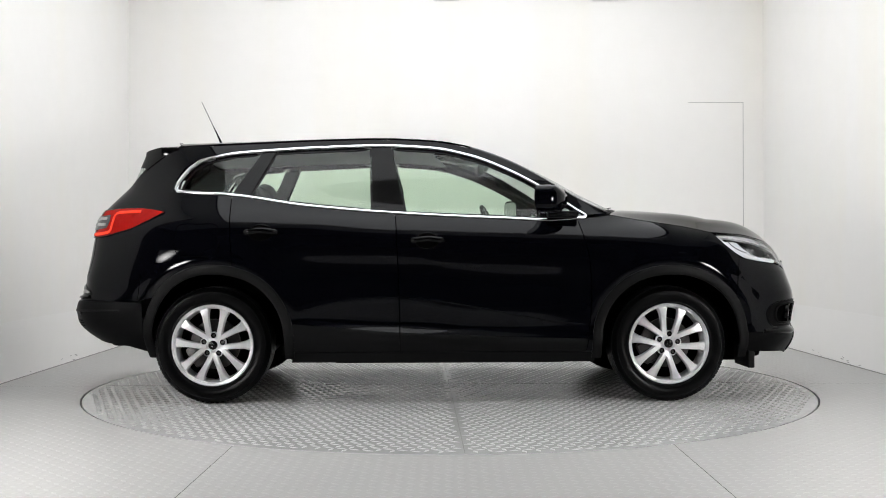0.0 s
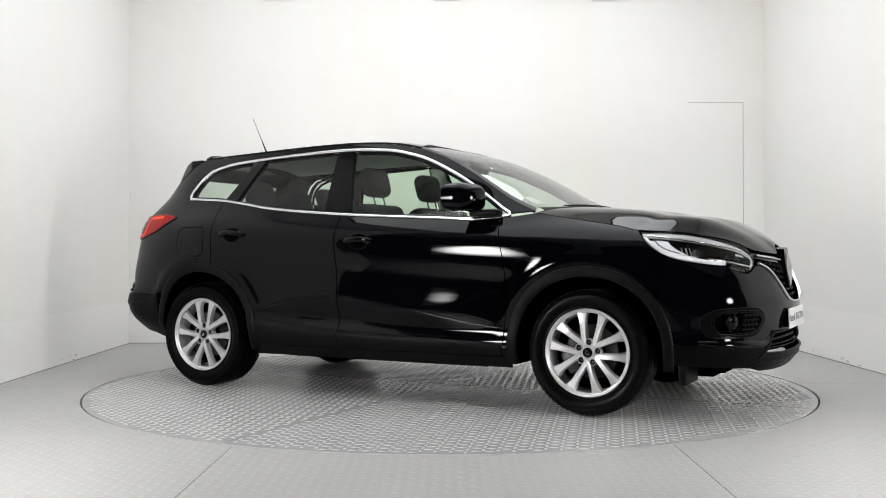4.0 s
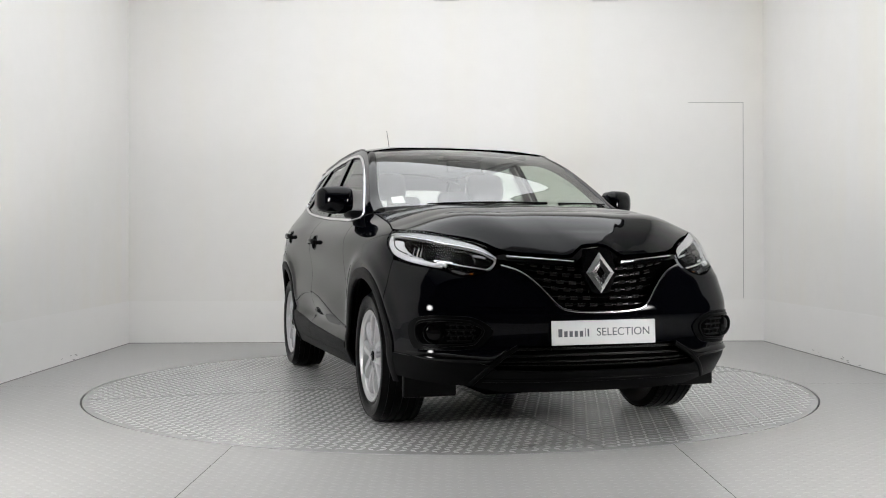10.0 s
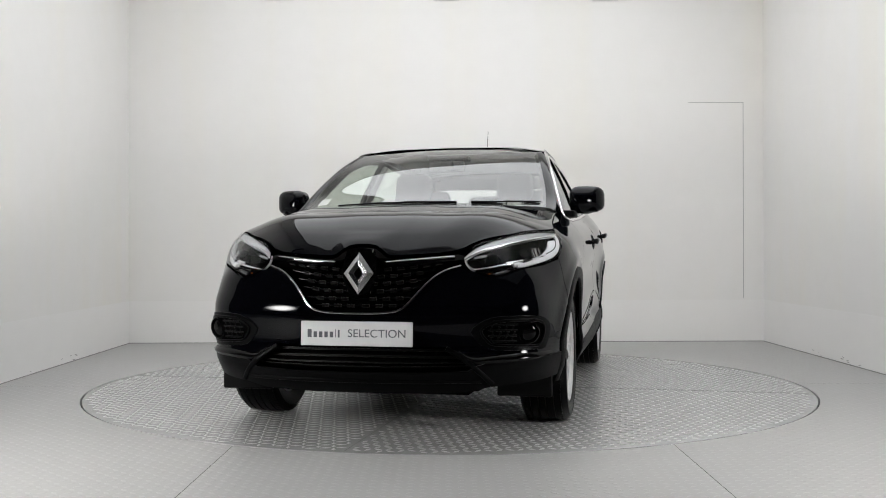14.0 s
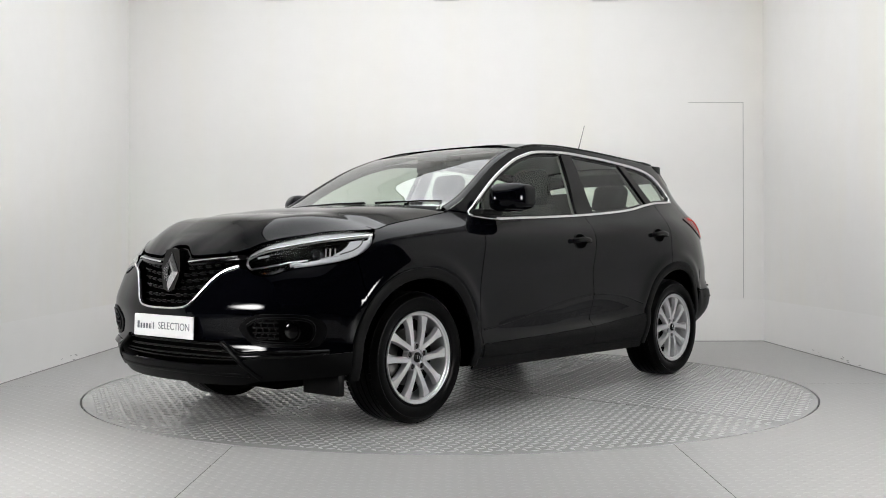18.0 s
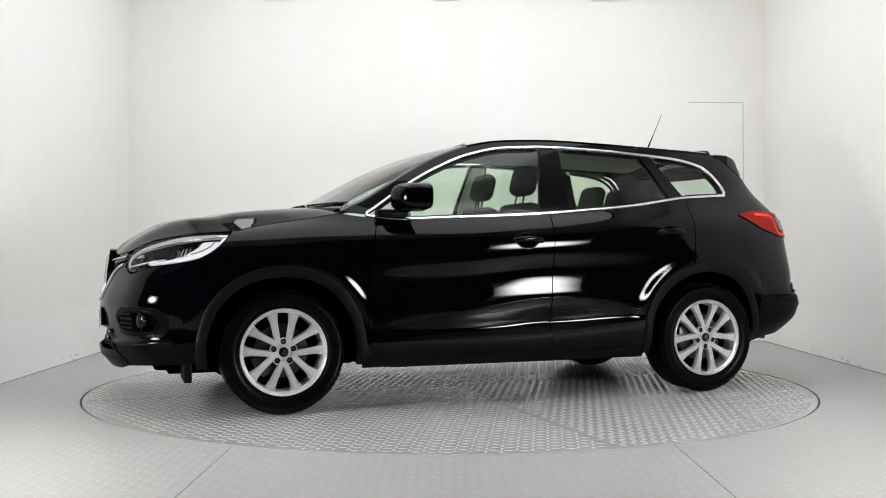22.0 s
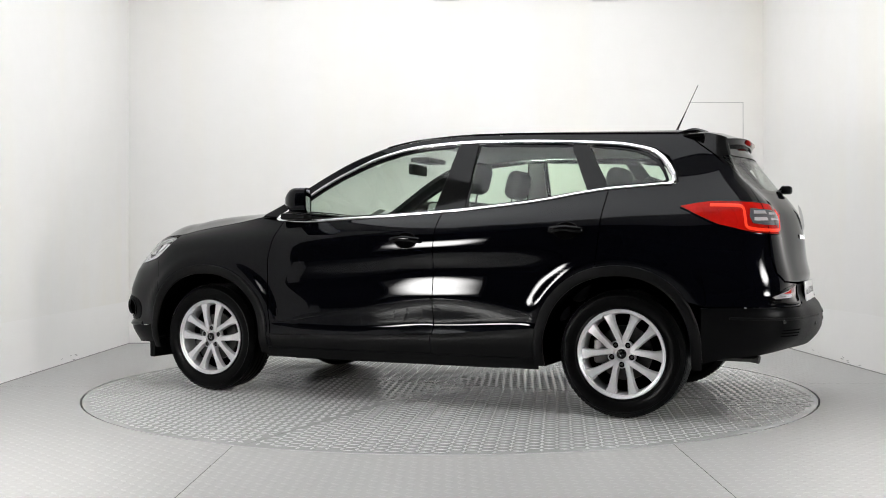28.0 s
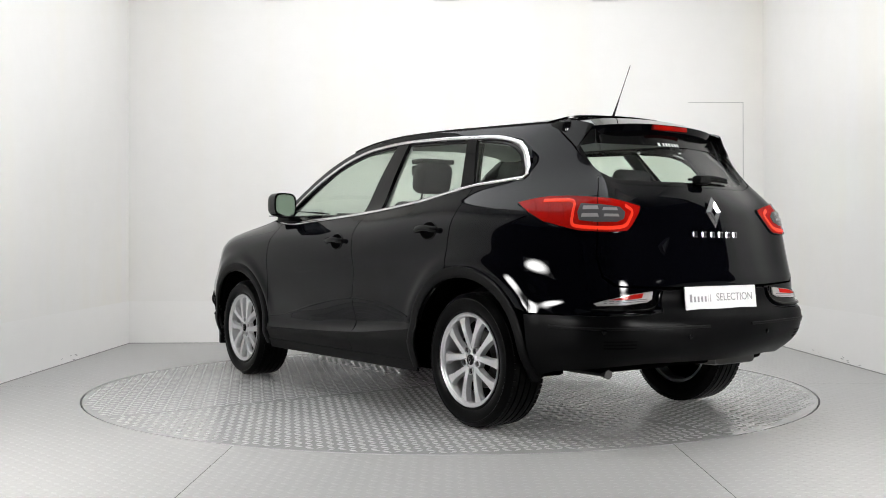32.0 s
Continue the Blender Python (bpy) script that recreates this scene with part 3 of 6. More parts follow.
def skin(a, z, h=0.0):
    """Point of the body's skin at place a along the outline and height z, h metres proud."""
    a, z = np.atleast_1d(np.asarray(a, float)), np.atleast_1d(np.asarray(z, float))
    w = (a + LEN) % (2 * LEN) - LEN
    s, side = np.abs(w), np.where(w >= 0, 1.0, -1.0)
    o = stand(s, z) + h
    x = np.interp(s, _s, _px) + np.interp(s, _s, _nx) * o
    y = side * (np.interp(s, _s, _py) + np.interp(s, _s, _ny) * o)
    return np.stack([x, y, z + 0 * x], 1)


def skin_normal(a, z):
    a, z = np.atleast_1d(np.asarray(a, float)), np.atleast_1d(np.asarray(z, float))
    e = 0.012
    n = np.cross(skin(a + e, z) - skin(a - e, z), skin(a, z + e) - skin(a, z - e))
    return n / np.linalg.norm(n, axis=1)[:, None]


def clip_cell(poly, x0, x1, y0, y1):
    for axis, lim, keep in ((0, x0, 1), (0, x1, -1), (1, y0, 1), (1, y1, -1)):
        out = []
        n = len(poly)
        for i in range(n):
            p, q = poly[i], poly[(i + 1) % n]
            dp, dq = keep * (p[axis] - lim), keep * (q[axis] - lim)
            if dp >= 0:
                out.append(p)
            if (dp > 0 > dq) or (dp < 0 < dq):
                t = dp / (dp - dq)
                out.append((p[0] + (q[0] - p[0]) * t, p[1] + (q[1] - p[1]) * t))
        poly = out
        if len(poly) < 3:
            return []
    return poly


def skin_panel(name, poly, mat, parent, label="", h=0.0, step=0.03, flange=0.012, mirror=False):
    """A piece of the skin inside a polygon of (place, height), with a turned-in rim."""
    poly = [(float(p[0]), float(p[1])) for p in poly]
    if mirror:
        poly = [(-p[0], p[1]) for p in poly]
    area = sum(poly[i][0] * poly[(i + 1) % len(poly)][1] - poly[(i + 1) % len(poly)][0] * poly[i][1] for i in range(len(poly)))
    if area < 0:
        poly = poly[::-1]
    A, Z = [p[0] for p in poly], [p[1] for p in poly]
    ids, pts, faces = {}, [], []

    def vid(p):
        k = (round(p[0] * 20000), round(p[1] * 20000))
        if k not in ids:
            ids[k] = len(pts)
            pts.append(p)
        return ids[k]

    for i in range(math.floor(min(A) / step), math.floor(max(A) / step) + 1):
        col = clip_cell(poly, i * step, (i + 1) * step, min(Z) - 1, max(Z) + 1)
        if len(col) < 3:
            continue
        for j in range(math.floor(min(Z) / step), math.floor(max(Z) / step) + 1):
            c = clip_cell(col, i * step, (i + 1) * step, j * step, (j + 1) * step)
            f = []
            for p in c:
                k = vid(p)
                if k not in f:
                    f.append(k)
            if len(f) >= 3:
                ar2 = sum(pts[f[q]][0] * pts[f[(q + 1) % len(f)]][1] - pts[f[(q + 1) % len(f)]][0] * pts[f[q]][1] for q in range(len(f)))
                if ar2 > 2e-8:
                    faces.append(f)
    P = np.array(pts)
    N = skin_normal(P[:, 0], P[:, 1])
    V = skin(P[:, 0], P[:, 1]) + N * h
    verts, loops = list(V), []
    for f in faces:
        loops += [N[k] for k in f]
    if flange:
        rim = list(poly)
        dense = []
        for i in range(len(rim)):
            p, q = rim[i], rim[(i + 1) % len(rim)]
            k = max(1, int(math.hypot(q[0] - p[0], q[1] - p[1]) / step))
            dense += [(p[0] + (q[0] - p[0]) * t / k, p[1] + (q[1] - p[1]) * t / k) for t in range(k)]
        D = np.array(dense)
        DN = skin_normal(D[:, 0], D[:, 1])
        T = skin(D[:, 0], D[:, 1]) + DN * h
        B = T - DN * flange
        n = len(D)
        k0 = len(verts)
        verts += list(T) + list(B)
        for i in range(n):
            j = (i + 1) % n
            faces.append([k0 + i, k0 + n + i, k0 + n + j, k0 + j])
            e = np.cross(B[i] - T[i], T[j] - T[i])
            e = e / (np.linalg.norm(e) + 1e-9)
            loops += [e] * 4
    return mesh_object(name, verts, faces, mat, parent, label, normals=loops)


def skin_ribbon(name, path, width, mat, parent, label="", h=0.006, closed=False, mirror=False, base=0.0):
    """A raised strip along a path on the skin; width is a number or one a point."""
    P = np.array(path, float)
    if mirror:
        P = P * [-1, 1]
    n = len(P)
    W = np.broadcast_to(np.asarray(width, float), (n,))
    T = np.roll(P, -1, 0) - np.roll(P, 1, 0)
    if not closed:
        T[0], T[-1] = P[1] - P[0], P[-1] - P[-2]
    T /= np.linalg.norm(T, axis=1)[:, None] + 1e-12
    Q = np.stack([-T[:, 1], T[:, 0]], 1)
    rows = []
    for k, hh in ((-0.5, -0.006), (-0.5, h * 0.55), (-0.40, h * 0.9), (-0.15, h), (0.15, h), (0.40, h * 0.9), (0.5, h * 0.55), (0.5, -0.006)):
        U = P + Q * (W * k)[:, None]
        rows.append(skin(U[:, 0], U[:, 1]) + skin_normal(U[:, 0], U[:, 1]) * (base + hh))
    m = len(rows)
    verts = [rows[r][i] for i in range(n) for r in range(m)]
    faces = []
    for i in range(n if closed else n - 1):
        j = (i + 1) % n
        for r in range(m - 1):
            faces.append((i * m + r, j * m + r, j * m + r + 1, i * m + r + 1))
    if not closed:
        faces += [tuple(range(m))[::-1], tuple((n - 1) * m + r for r in range(m))]
    if mirror:
        faces = [f[::-1] for f in faces]
    bm = bmesh.new()
    vs = [bm.verts.new(v) for v in verts]
    for f in faces:
        bm.faces.new([vs[k] for k in f])
    bmesh.ops.recalc_face_normals(bm, faces=bm.faces)
    return part(name, bm, mat, parent, label, angle=50)


def coons(name, left, right, front, rear, mat, parent, label="", bulge=None, n=28, m=28, flip=False, thick=0.01):
    """A patch between four edges: left and right run front to rear, front and rear run left to right."""
    def res(c, k):
        c = np.array(c, float)
        s = np.concatenate([[0], np.cumsum(np.linalg.norm(np.diff(c, axis=0), axis=1))])
        t = np.linspace(0, s[-1], k)
        return np.stack([np.interp(t, s, c[:, i]) for i in range(3)], 1)
    L, R, F, B = res(left, n), res(right, n), res(front, m), res(rear, m)
    u, v = np.linspace(0, 1, n)[:, None, None], np.linspace(0, 1, m)[None, :, None]
    G = (L[:, None] * (1 - v) + R[:, None] * v + F[None] * (1 - u) + B[None] * u
         - (F[0] * (1 - u) * (1 - v) + F[-1] * (1 - u) * v + B[0] * u * (1 - v) + B[-1] * u * v))
    if bulge is not None:
        G = G + bulge(u, v)
    k = n * m
    verts = list(G.reshape(-1, 3))
    faces = [(i * m + j, (i + 1) * m + j, (i + 1) * m + j + 1, i * m + j + 1) for i in range(n - 1) for j in range(m - 1)]
    if flip:
        faces = [f[::-1] for f in faces]
    bm = bmesh.new()
    vs = [bm.verts.new(p) for p in verts]
    for f in faces:
        bm.faces.new([vs[q] for q in f])
    if thick:
        bm.normal_update()
        r = bmesh.ops.extrude_edge_only(bm, edges=[e for e in bm.edges if len(e.link_faces) == 1])
        nv = [x for x in r["geom"] if isinstance(x, bmesh.types.BMVert)]
        old = {}
        for e in r["geom"]:
            if isinstance(e, bmesh.types.BMEdge):
                continue
        for w in nv:
            near = [e.other_vert(w) for e in w.link_edges if e.other_vert(w) not in nv]
            if near:
                w.co = w.co - near[0].normal * thick
    return part(name, bm, mat, parent, label, angle=50), G


# character lines on the side, as heights along the car
BELT = pchip([(0.95, 1.088), (0.851, 1.076), (0.612, 1.060), (0.413, 1.069), (0.082, 1.083), (-0.277, 1.103), (-0.582, 1.126), (-0.848, 1.153), (-1.08, 1.190), (-1.246, 1.212), (-1.45, 1.225), (-1.60, 1.236)])
CHROME_TOP = pchip([(0.851, 1.082), (0.712, 1.178), (0.575, 1.268), (0.422, 1.352), (0.185, 1.450), (-0.052, 1.500), (-0.358, 1.515), (-0.697, 1.505), (-1.036, 1.485), (-1.274, 1.464), (-1.41, 1.436)])
RAIL = pchip([(1.00, 1.095), (0.85, 1.165), (0.712, 1.248), (0.575, 1.330), (0.422, 1.412), (0.30, 1.462), (0.185, 1.500), (-0.052, 1.542), (-0.358, 1.556), (-0.70, 1.548), (-1.04, 1.534), (-1.41, 1.518), (-1.60, 1.510), (-1.80, 1.490)])
HOOD = pchip([(1.87, 1.092), (1.674, 1.058), (1.45, 1.024), (1.356, 1.006), (1.292, 0.990), (1.16, 0.982), (1.012, 0.975), (0.872, 0.959), (0.706, 0.943), (0.579, 0.918), (0.515, 0.895)])  # by place along the outline
CLAD = pchip([(0.95, 0.372), (0.30, 0.388), (-0.246, 0.410), (-0.832, 0.460), (-1.0, 0.475)])
SILL = 0.262


def along(f, x0, x1, n=24, dz=0.0):
    return [(float(ax(x)), float(f(x)) + dz) for x in np.linspace(x0, x1, n)]


def arch(cx, r_front, r_rear, r_top, z0, n=28, hub=0.335):
    """Half-round opening over a wheel, from its front foot to its rear foot."""
    out = []
    for i in range(n + 1):
        t = math.pi * i / n
        c, s = math.cos(t), math.sin(t)
        x = cx + (r_front if c > 0 else r_rear) * math.copysign(abs(c)**0.92, c)
        out.append((float(ax(x)), hub + (r_top * s**0.92 if s > 1e-9 else 0.0)))
    return [(out[0][0], z0)] + out + [(out[-1][0], z0)]


ARCH_F = arch(1.330, 0.438, 0.438, 0.440, SILL)
ARCH_R = arch(-1.315, 0.445, 0.405, 0.446, SILL)
af_front, af_rear = ARCH_F[0][0], ARCH_F[-1][0]
ar_front, ar_rear = ARCH_R[0][0], ARCH_R[-1][0]

DOOR_F = spline([(0.80, 1.055), (0.83, 0.93), (0.858, 0.80), (0.866, 0.57), (0.850, 0.40), (0.838, 0.30)], 6)
DOOR_M = spline([(-0.275, 1.098), (-0.265, 1.03), (-0.250, 0.70), (-0.245, 0.50), (-0.240, 0.30)], 6)
DOOR_R = spline([(-1.235, 1.205), (-1.226, 1.10), (-1.212, 0.92), (-1.200, 0.80)], 6)
GAP = 0.0028


def line(pts, dx=0.0):
    return [(float(ax(p[0])) + dx, float(p[1])) for p in pts]


def arch_between(A, lo, hi):
    return [p for p in A if lo <= p[0] <= hi]


def split_height(pts, z):
    """The part of a falling line above height z, and the part below it."""
    P = np.array(pts)
    a = float(np.interp(-z, -P[:, 1], P[:, 0]))
    return [tuple(p) for p in P if p[1] > z] + [(a, z)], [(a, z)] + [tuple(p) for p in P if p[1] < z]


GATE_SEAM = [(4.515, 1.512), (4.60, 1.455), (4.700, 1.392), (4.735, 1.365), (4.815, 1.312), (4.90, 1.273), (5.008, 1.236)]
TAIL_LAMP = [(4.499, 1.107), (4.580, 1.122), (4.665, 1.131), (4.790, 1.131), (4.907, 1.126), (5.085, 1.115), (5.200, 1.100), (5.290, 1.083), (5.276, 1.055), (5.250, 1.028), (5.210, 0.990), (5.174, 0.968),
             (5.100, 0.962), (4.996, 0.962), (4.900, 0.967), (4.830, 0.980), (4.690, 1.013), (4.588, 1.060), (4.530, 1.090)]

for mir in (False, True):
    side_name = {"mirror": mir}
    # front door: painted above, clad below
    fr, mi, re_ = line(DOOR_F, GAP), line(DOOR_M, -GAP), line(DOOR_M, GAP)
    up_f, lo_f = split_height(fr, float(CLAD(0.86)))
    up_m, lo_m = split_height(mi, float(CLAD(-0.25)))
    door = skin_panel("front_door", along(BELT, 0.80, -0.272, 24, -0.008) + up_m + along(CLAD, -0.24, 0.85, 16) + up_f[::-1], "paint", car, **side_name)
    skin_panel("door_cladding", along(CLAD, 0.845, -0.24, 16, -0.003) + lo_m[1:] + lo_f[::-1][:-1], "plastic", door, "matte black lower cladding", h=0.004, **side_name)
    # rear door
    up_m2, lo_m2 = split_height(re_, float(CLAD(-0.25)))
    dr = line(DOOR_R, -GAP)
    bow = arch_between(ARCH_R, 0, float(ax(-1.20)))
    bow = [p for p in bow if p[1] > float(CLAD(-0.84)) + 0.01]
    rdoor = skin_panel("rear_door", along(BELT, -0.280, -1.232, 24, -0.008) + dr + bow[::-1] + along(CLAD, -0.86, -0.252, 12) + up_m2[::-1], "paint", car, step=0.016, **side_name)
    skin_panel("door_cladding", along(CLAD, -0.252, -0.858, 12, -0.003) + [(ar_front - 0.004, 0.40), (ar_front - 0.004, 0.30)] + lo_m2[::-1][:-1], "plastic", rdoor, "matte black lower cladding", h=0.004, **side_name)
    arc = pchip([(2.028, 0.450), (2.194, 0.466), (2.386, 0.497), (2.694, 0.556), (2.924, 0.590), (3.103, 0.606), (3.154, 0.607), (3.333, 0.599), (3.512, 0.575), (3.653, 0.540), (3.730, 0.521)])
    skin_ribbon("door_crease", [(a, float(arc(a))) for a in np.linspace(2.04, 3.095, 40)], 0.010, "paint", door, h=0.0035, **side_name)
    skin_ribbon("door_crease", [(a, float(arc(a))) for a in np.linspace(3.122, 3.70, 24)], 0.010, "paint", rdoor, h=0.0035, **side_name)
    # sill
    skin_panel("sill", [(af_rear + 0.004, 0.294), (ar_front - 0.004, 0.294), (ar_front - 0.004, 0.235), (af_rear + 0.004, 0.235)], "plastic", car, "matte black sill", h=0.002, **side_name)
    # front wing, between door, arch, bonnet line and lamp
    wing = ([(a, float(HOOD(a)) - 0.004) for a in np.linspace(1.87, 1.27, 17)] + [(1.268, 0.978), (1.238, 0.941), (1.198, 0.901), (1.146, 0.863), (1.122, 0.846), (float(ax(1.70)), 0.60)]
            + [p for p in ARCH_F if p[0] >= float(ax(1.70)) and p[1] > 0.60 or p[0] > float(ax(1.33)) and p[1] > SILL] + [(af_rear, 0.30)] + line(DOOR_F, -GAP)[::-1]
            + along(BELT, 0.80, 0.93, 6, -0.008))
    skin_panel("front_wing", wing, "paint", car, step=0.016, **side_name)
    # rear quarter with the pillar up to the roof
    bow = [p for p in ARCH_R[::-1] if p[0] > float(ax(-1.195)) and p[1] > 0.585]
    quarter = (line(DOOR_R, GAP)[::-1] + [(float(ax(-1.237)), 1.205)] + along(BELT, -1.25, -1.56, 10, -0.008)
               + [(float(ax(-1.615)), 1.235), (float(ax(-1.608)), 1.30), (float(ax(-1.555)), 1.385), (float(ax(-1.47)), 1.437), (float(ax(-1.41)), 1.452)]
               + along(RAIL, -1.41, -1.60, 6) + [(a - 0.004, z) for a, z in GATE_SEAM] + [(4.994, 1.131)] + [(a, z + 0.004) for a, z in TAIL_LAMP[4::-1]]
               + [(a, z - 0.004) for a, z in TAIL_LAMP[18:13:-1]] + [(4.988, 0.957), (4.985, 0.85), (5.013, 0.757), (5.080, 0.714), (5.30, 0.703), (5.362, 0.70), (5.332, 0.602), (5.26, 0.593), (4.93, 0.593), (4.632, 0.592)] + bow)
    skin_panel("rear_quarter", quarter, "paint", car, step=0.016, **side_name)
    # arch cladding
    for A, nm in ((ARCH_F, "front"), (ARCH_R, "rear")):
        path = np.array(A)
        cx, cz = (float(ax(1.33)) if nm == "front" else float(ax(-1.315))), 0.335
        inner = np.stack([cx + (path[:, 0] - cx) * 0.985, np.where(path[:, 1] > cz, cz + (path[:, 1] - cz) * 0.985, path[:, 1])], 1)
        skin_ribbon("arch_cladding", inner, 0.056, "plastic", car, "matte black wheel-arch cladding", h=0.011, **side_name)
    # flush black surround of the side windows: roof rail strip and pillars
    skin_panel("roof_rail", along(RAIL, 0.98, -1.41, 40, -0.002) + along(CHROME_TOP, -1.41, 0.845, 40, 0.004), "paint", car, **side_name)
    skin_panel("centre_pillar", [(float(ax(-0.216)), 1.108), (float(ax(-0.300)), 1.505), (float(ax(-0.418)), 1.508), (float(ax(-0.402)), 1.122)], "gloss", car, "gloss black pillar trim", h=-0.002, **side_name)
    skin_panel("rear_pillar", [(float(ax(-1.130)), 1.204), (float(ax(-0.992)), 1.484), (float(ax(-1.072)), 1.478), (float(ax(-1.222)), 1.217)], "gloss", car, "gloss black pillar trim", h=-0.002, **side_name)
    # chrome round the windows: one closed strip
    ring = ([(x, float(BELT(x))) for x in np.linspace(0.80, -1.52, 46)] + [(-1.575, 1.232), (-1.592, 1.25), (-1.583, 1.285), (-1.558, 1.325), (-1.52, 1.375), (-1.465, 1.418)]
            + [(x, float(CHROME_TOP(x))) for x in np.linspace(-1.41, 0.80, 46)] + [(0.845, 1.092), (0.852, 1.080), (0.835, 1.073)])
    wid = [0.014] * 46 + [0.019, 0.024, 0.030, 0.032, 0.028, 0.023] + [0.017] * 46 + [0.017, 0.017, 0.016]
    skin_ribbon("window_chrome", [(float(ax(p[0])), p[1]) for p in ring], wid, "chrome", car, "bright chrome strip round the side windows", h=0.007, closed=True, **side_name)
    # panes
    top = lambda x0, x1, n, d: [(float(ax(x)), float(CHROME_TOP(x)) - d) for x in np.linspace(x0, x1, n)]
    low = lambda x0, x1, n, d: [(float(ax(x)), float(BELT(x)) + d) for x in np.linspace(x0, x1, n)]
    panes = (low(0.79, -0.220, 20, 0.010) + top(-0.302, 0.79, 24, 0.012), low(-0.402, -1.128, 14, 0.010) + top(-0.998, -0.418, 12, 0.012),
             low(-1.224, -1.53, 8, 0.010) + [(float(ax(-1.555)), 1.26), (float(ax(-1.535)), 1.31), (float(ax(-1.49)), 1.37), (float(ax(-1.43)), 1.41)] + top(-1.36, -1.072, 6, 0.012))
    for k, (pane, nm) in enumerate(zip(panes, ("front_side_window", "rear_side_window", "quarter_window"))):
        skin_panel(nm, pane, "glass", car, "lightly tinted side window", h=-0.012, flange=0.0, step=0.06, **side_name)
        P = np.array(pane)
        c = P.mean(0)
        skin_ribbon("window_seal", P + (c - P) / np.linalg.norm(c - P, axis=1)[:, None] * 0.004, 0.018, "gloss", car, "black window seal", h=0.001, base=-0.010, closed=True, **side_name)

# dark backing behind the shut lines
for mir in (False, True):
    for path in (DOOR_F, DOOR_M, DOOR_R):
        skin_ribbon("seam_backing", line(path), 0.05, "liner", car, h=0.002, base=-0.022, mirror=mir)
    skin_ribbon("seam_backing", GATE_SEAM + [(5.0, 1.13)], 0.04, "liner", car, h=0.002, base=-0.022, mirror=mir)
    skin_ribbon("seam_backing", [(1.121, 0.90), (1.121, 0.83), (float(ax(1.70)), 0.60)], 0.05, "liner", car, h=0.002, base=-0.022, mirror=mir)
    skin_panel("inner_shell", [(4.45, 1.05), (4.55, 1.16), (5.25, 1.17), (LEN - 0.002, 1.17), (LEN - 0.002, 0.62), (4.75, 0.62)], "liner", car, h=-0.035, flange=0, step=0.06, mirror=mir)

# ---- nose ----
GRILLE_HALF = [(0.455, 0.800), (0.40, 0.785), (0.345, 0.752), (0.285, 0.695), (0.235, 0.640), (0.185, 0.612), (0.10, 0.602)]
HOOD_FRONT = [(0.50, 0.893), (0.44, 0.877), (0.36, 0.868), (0.286, 0.864), (0.20, 0.859), (0.15, 0.857), (0.125, 0.863), (0.098, 0.884), (0.066, 0.904), (0.03, 0.910)]


def nose(pts, dz=0.0):
    """(y, z) points as places on the skin of the nose, left half and then its mirror image."""
    half = [(float(af(y)), z + dz) for y, z in pts]
    return half + [(-a, z) for a, z in half[::-1] if a > 1e-6]


LAMP = [(1.262, 0.976), (1.150, 0.976), (1.012, 0.970), (0.872, 0.954), (0.745, 0.938), (0.650, 0.923), (0.579, 0.907), (0.535, 0.885), (0.520, 0.850), (0.518, 0.825), (0.540, 0.800),
        (0.580, 0.778), (0.643, 0.763), (0.700, 0.772), (0.745, 0.787), (0.808, 0.802), (0.974, 0.818), (1.075, 0.834), (1.140, 0.866), (1.192, 0.903), (1.232, 0.942)]
bumper_left = [(1.119, 0.838), (1.062, 0.827), (0.974, 0.811), (0.808, 0.795), (0.745, 0.780), (0.700, 0.765), (0.643, 0.756), (0.575, 0.771), (0.530, 0.794)]
skirt_top = [(float(ax(1.76)), 0.405), (float(ax(1.90)), 0.400), (float(af(0.72)), 0.395), (float(af(0.60)), 0.388), (float(af(0.53)), 0.368), (float(af(0.44)), 0.440), (float(af(0.40)), 0.452)]
rim = [p for p in ARCH_F if p[0] < float(ax(1.66)) and 0.405 < p[1] < 0.60][::-1]
outline = bumper_left + nose(GRILLE_HALF) + [(-a, z) for a, z in bumper_left[::-1]]
outline += [(-a, z) for a, z in ([(float(ax(1.705)), 0.60)] + rim + skirt_top)] + (([(float(ax(1.705)), 0.60)] + rim + skirt_top))[::-1]
front_bumper = skin_panel("front_bumper", outline, "paint", car)
# matte skirt with the lower air intake let into its upper edge
skirt_half = [(float(ax(1.757)), 0.402)] + [(a, z - 0.003) for a, z in skirt_top[1:5]] + [(float(af(0.50)), 0.344), (float(af(0.30)), 0.336)]
foot = [(float(af(0.30)), 0.240), (float(af(0.50)), 0.246), (float(af(0.60)), 0.268), (float(ax(1.90)), 0.286), (float(ax(1.757)), 0.296)]
skin_panel("front_skirt", skirt_half + [(-a, z) for a, z in skirt_half[::-1]] + [(-a, z) for a, z in foot[::-1]] + foot, "skirt", car, "matte black lower front bumper", h=0.003)
for mir in (False, True):
    skin_ribbon("skirt_edge", spline([(float(af(0.405)), 0.446), (float(af(0.47)), 0.405), (float(af(0.54)), 0.345), (float(af(0.61)), 0.280)], 5), 0.022, "skirt", car, "raised edge of the lower bumper", h=0.008, base=0.002, mirror=mir)
skin_ribbon("skirt_crease", [(float(af(y)), 0.298) for y in np.linspace(0.56, -0.56, 30)], 0.016, "skirt", car, h=0.006, base=0.002)
skin_panel("intake_back", [(float(af(0.46)), 0.47), (float(af(-0.46)), 0.47), (float(af(-0.56)), 0.33), (float(af(0.56)), 0.33)], "liner", car, "dark lower air intake", h=-0.05, flange=0)
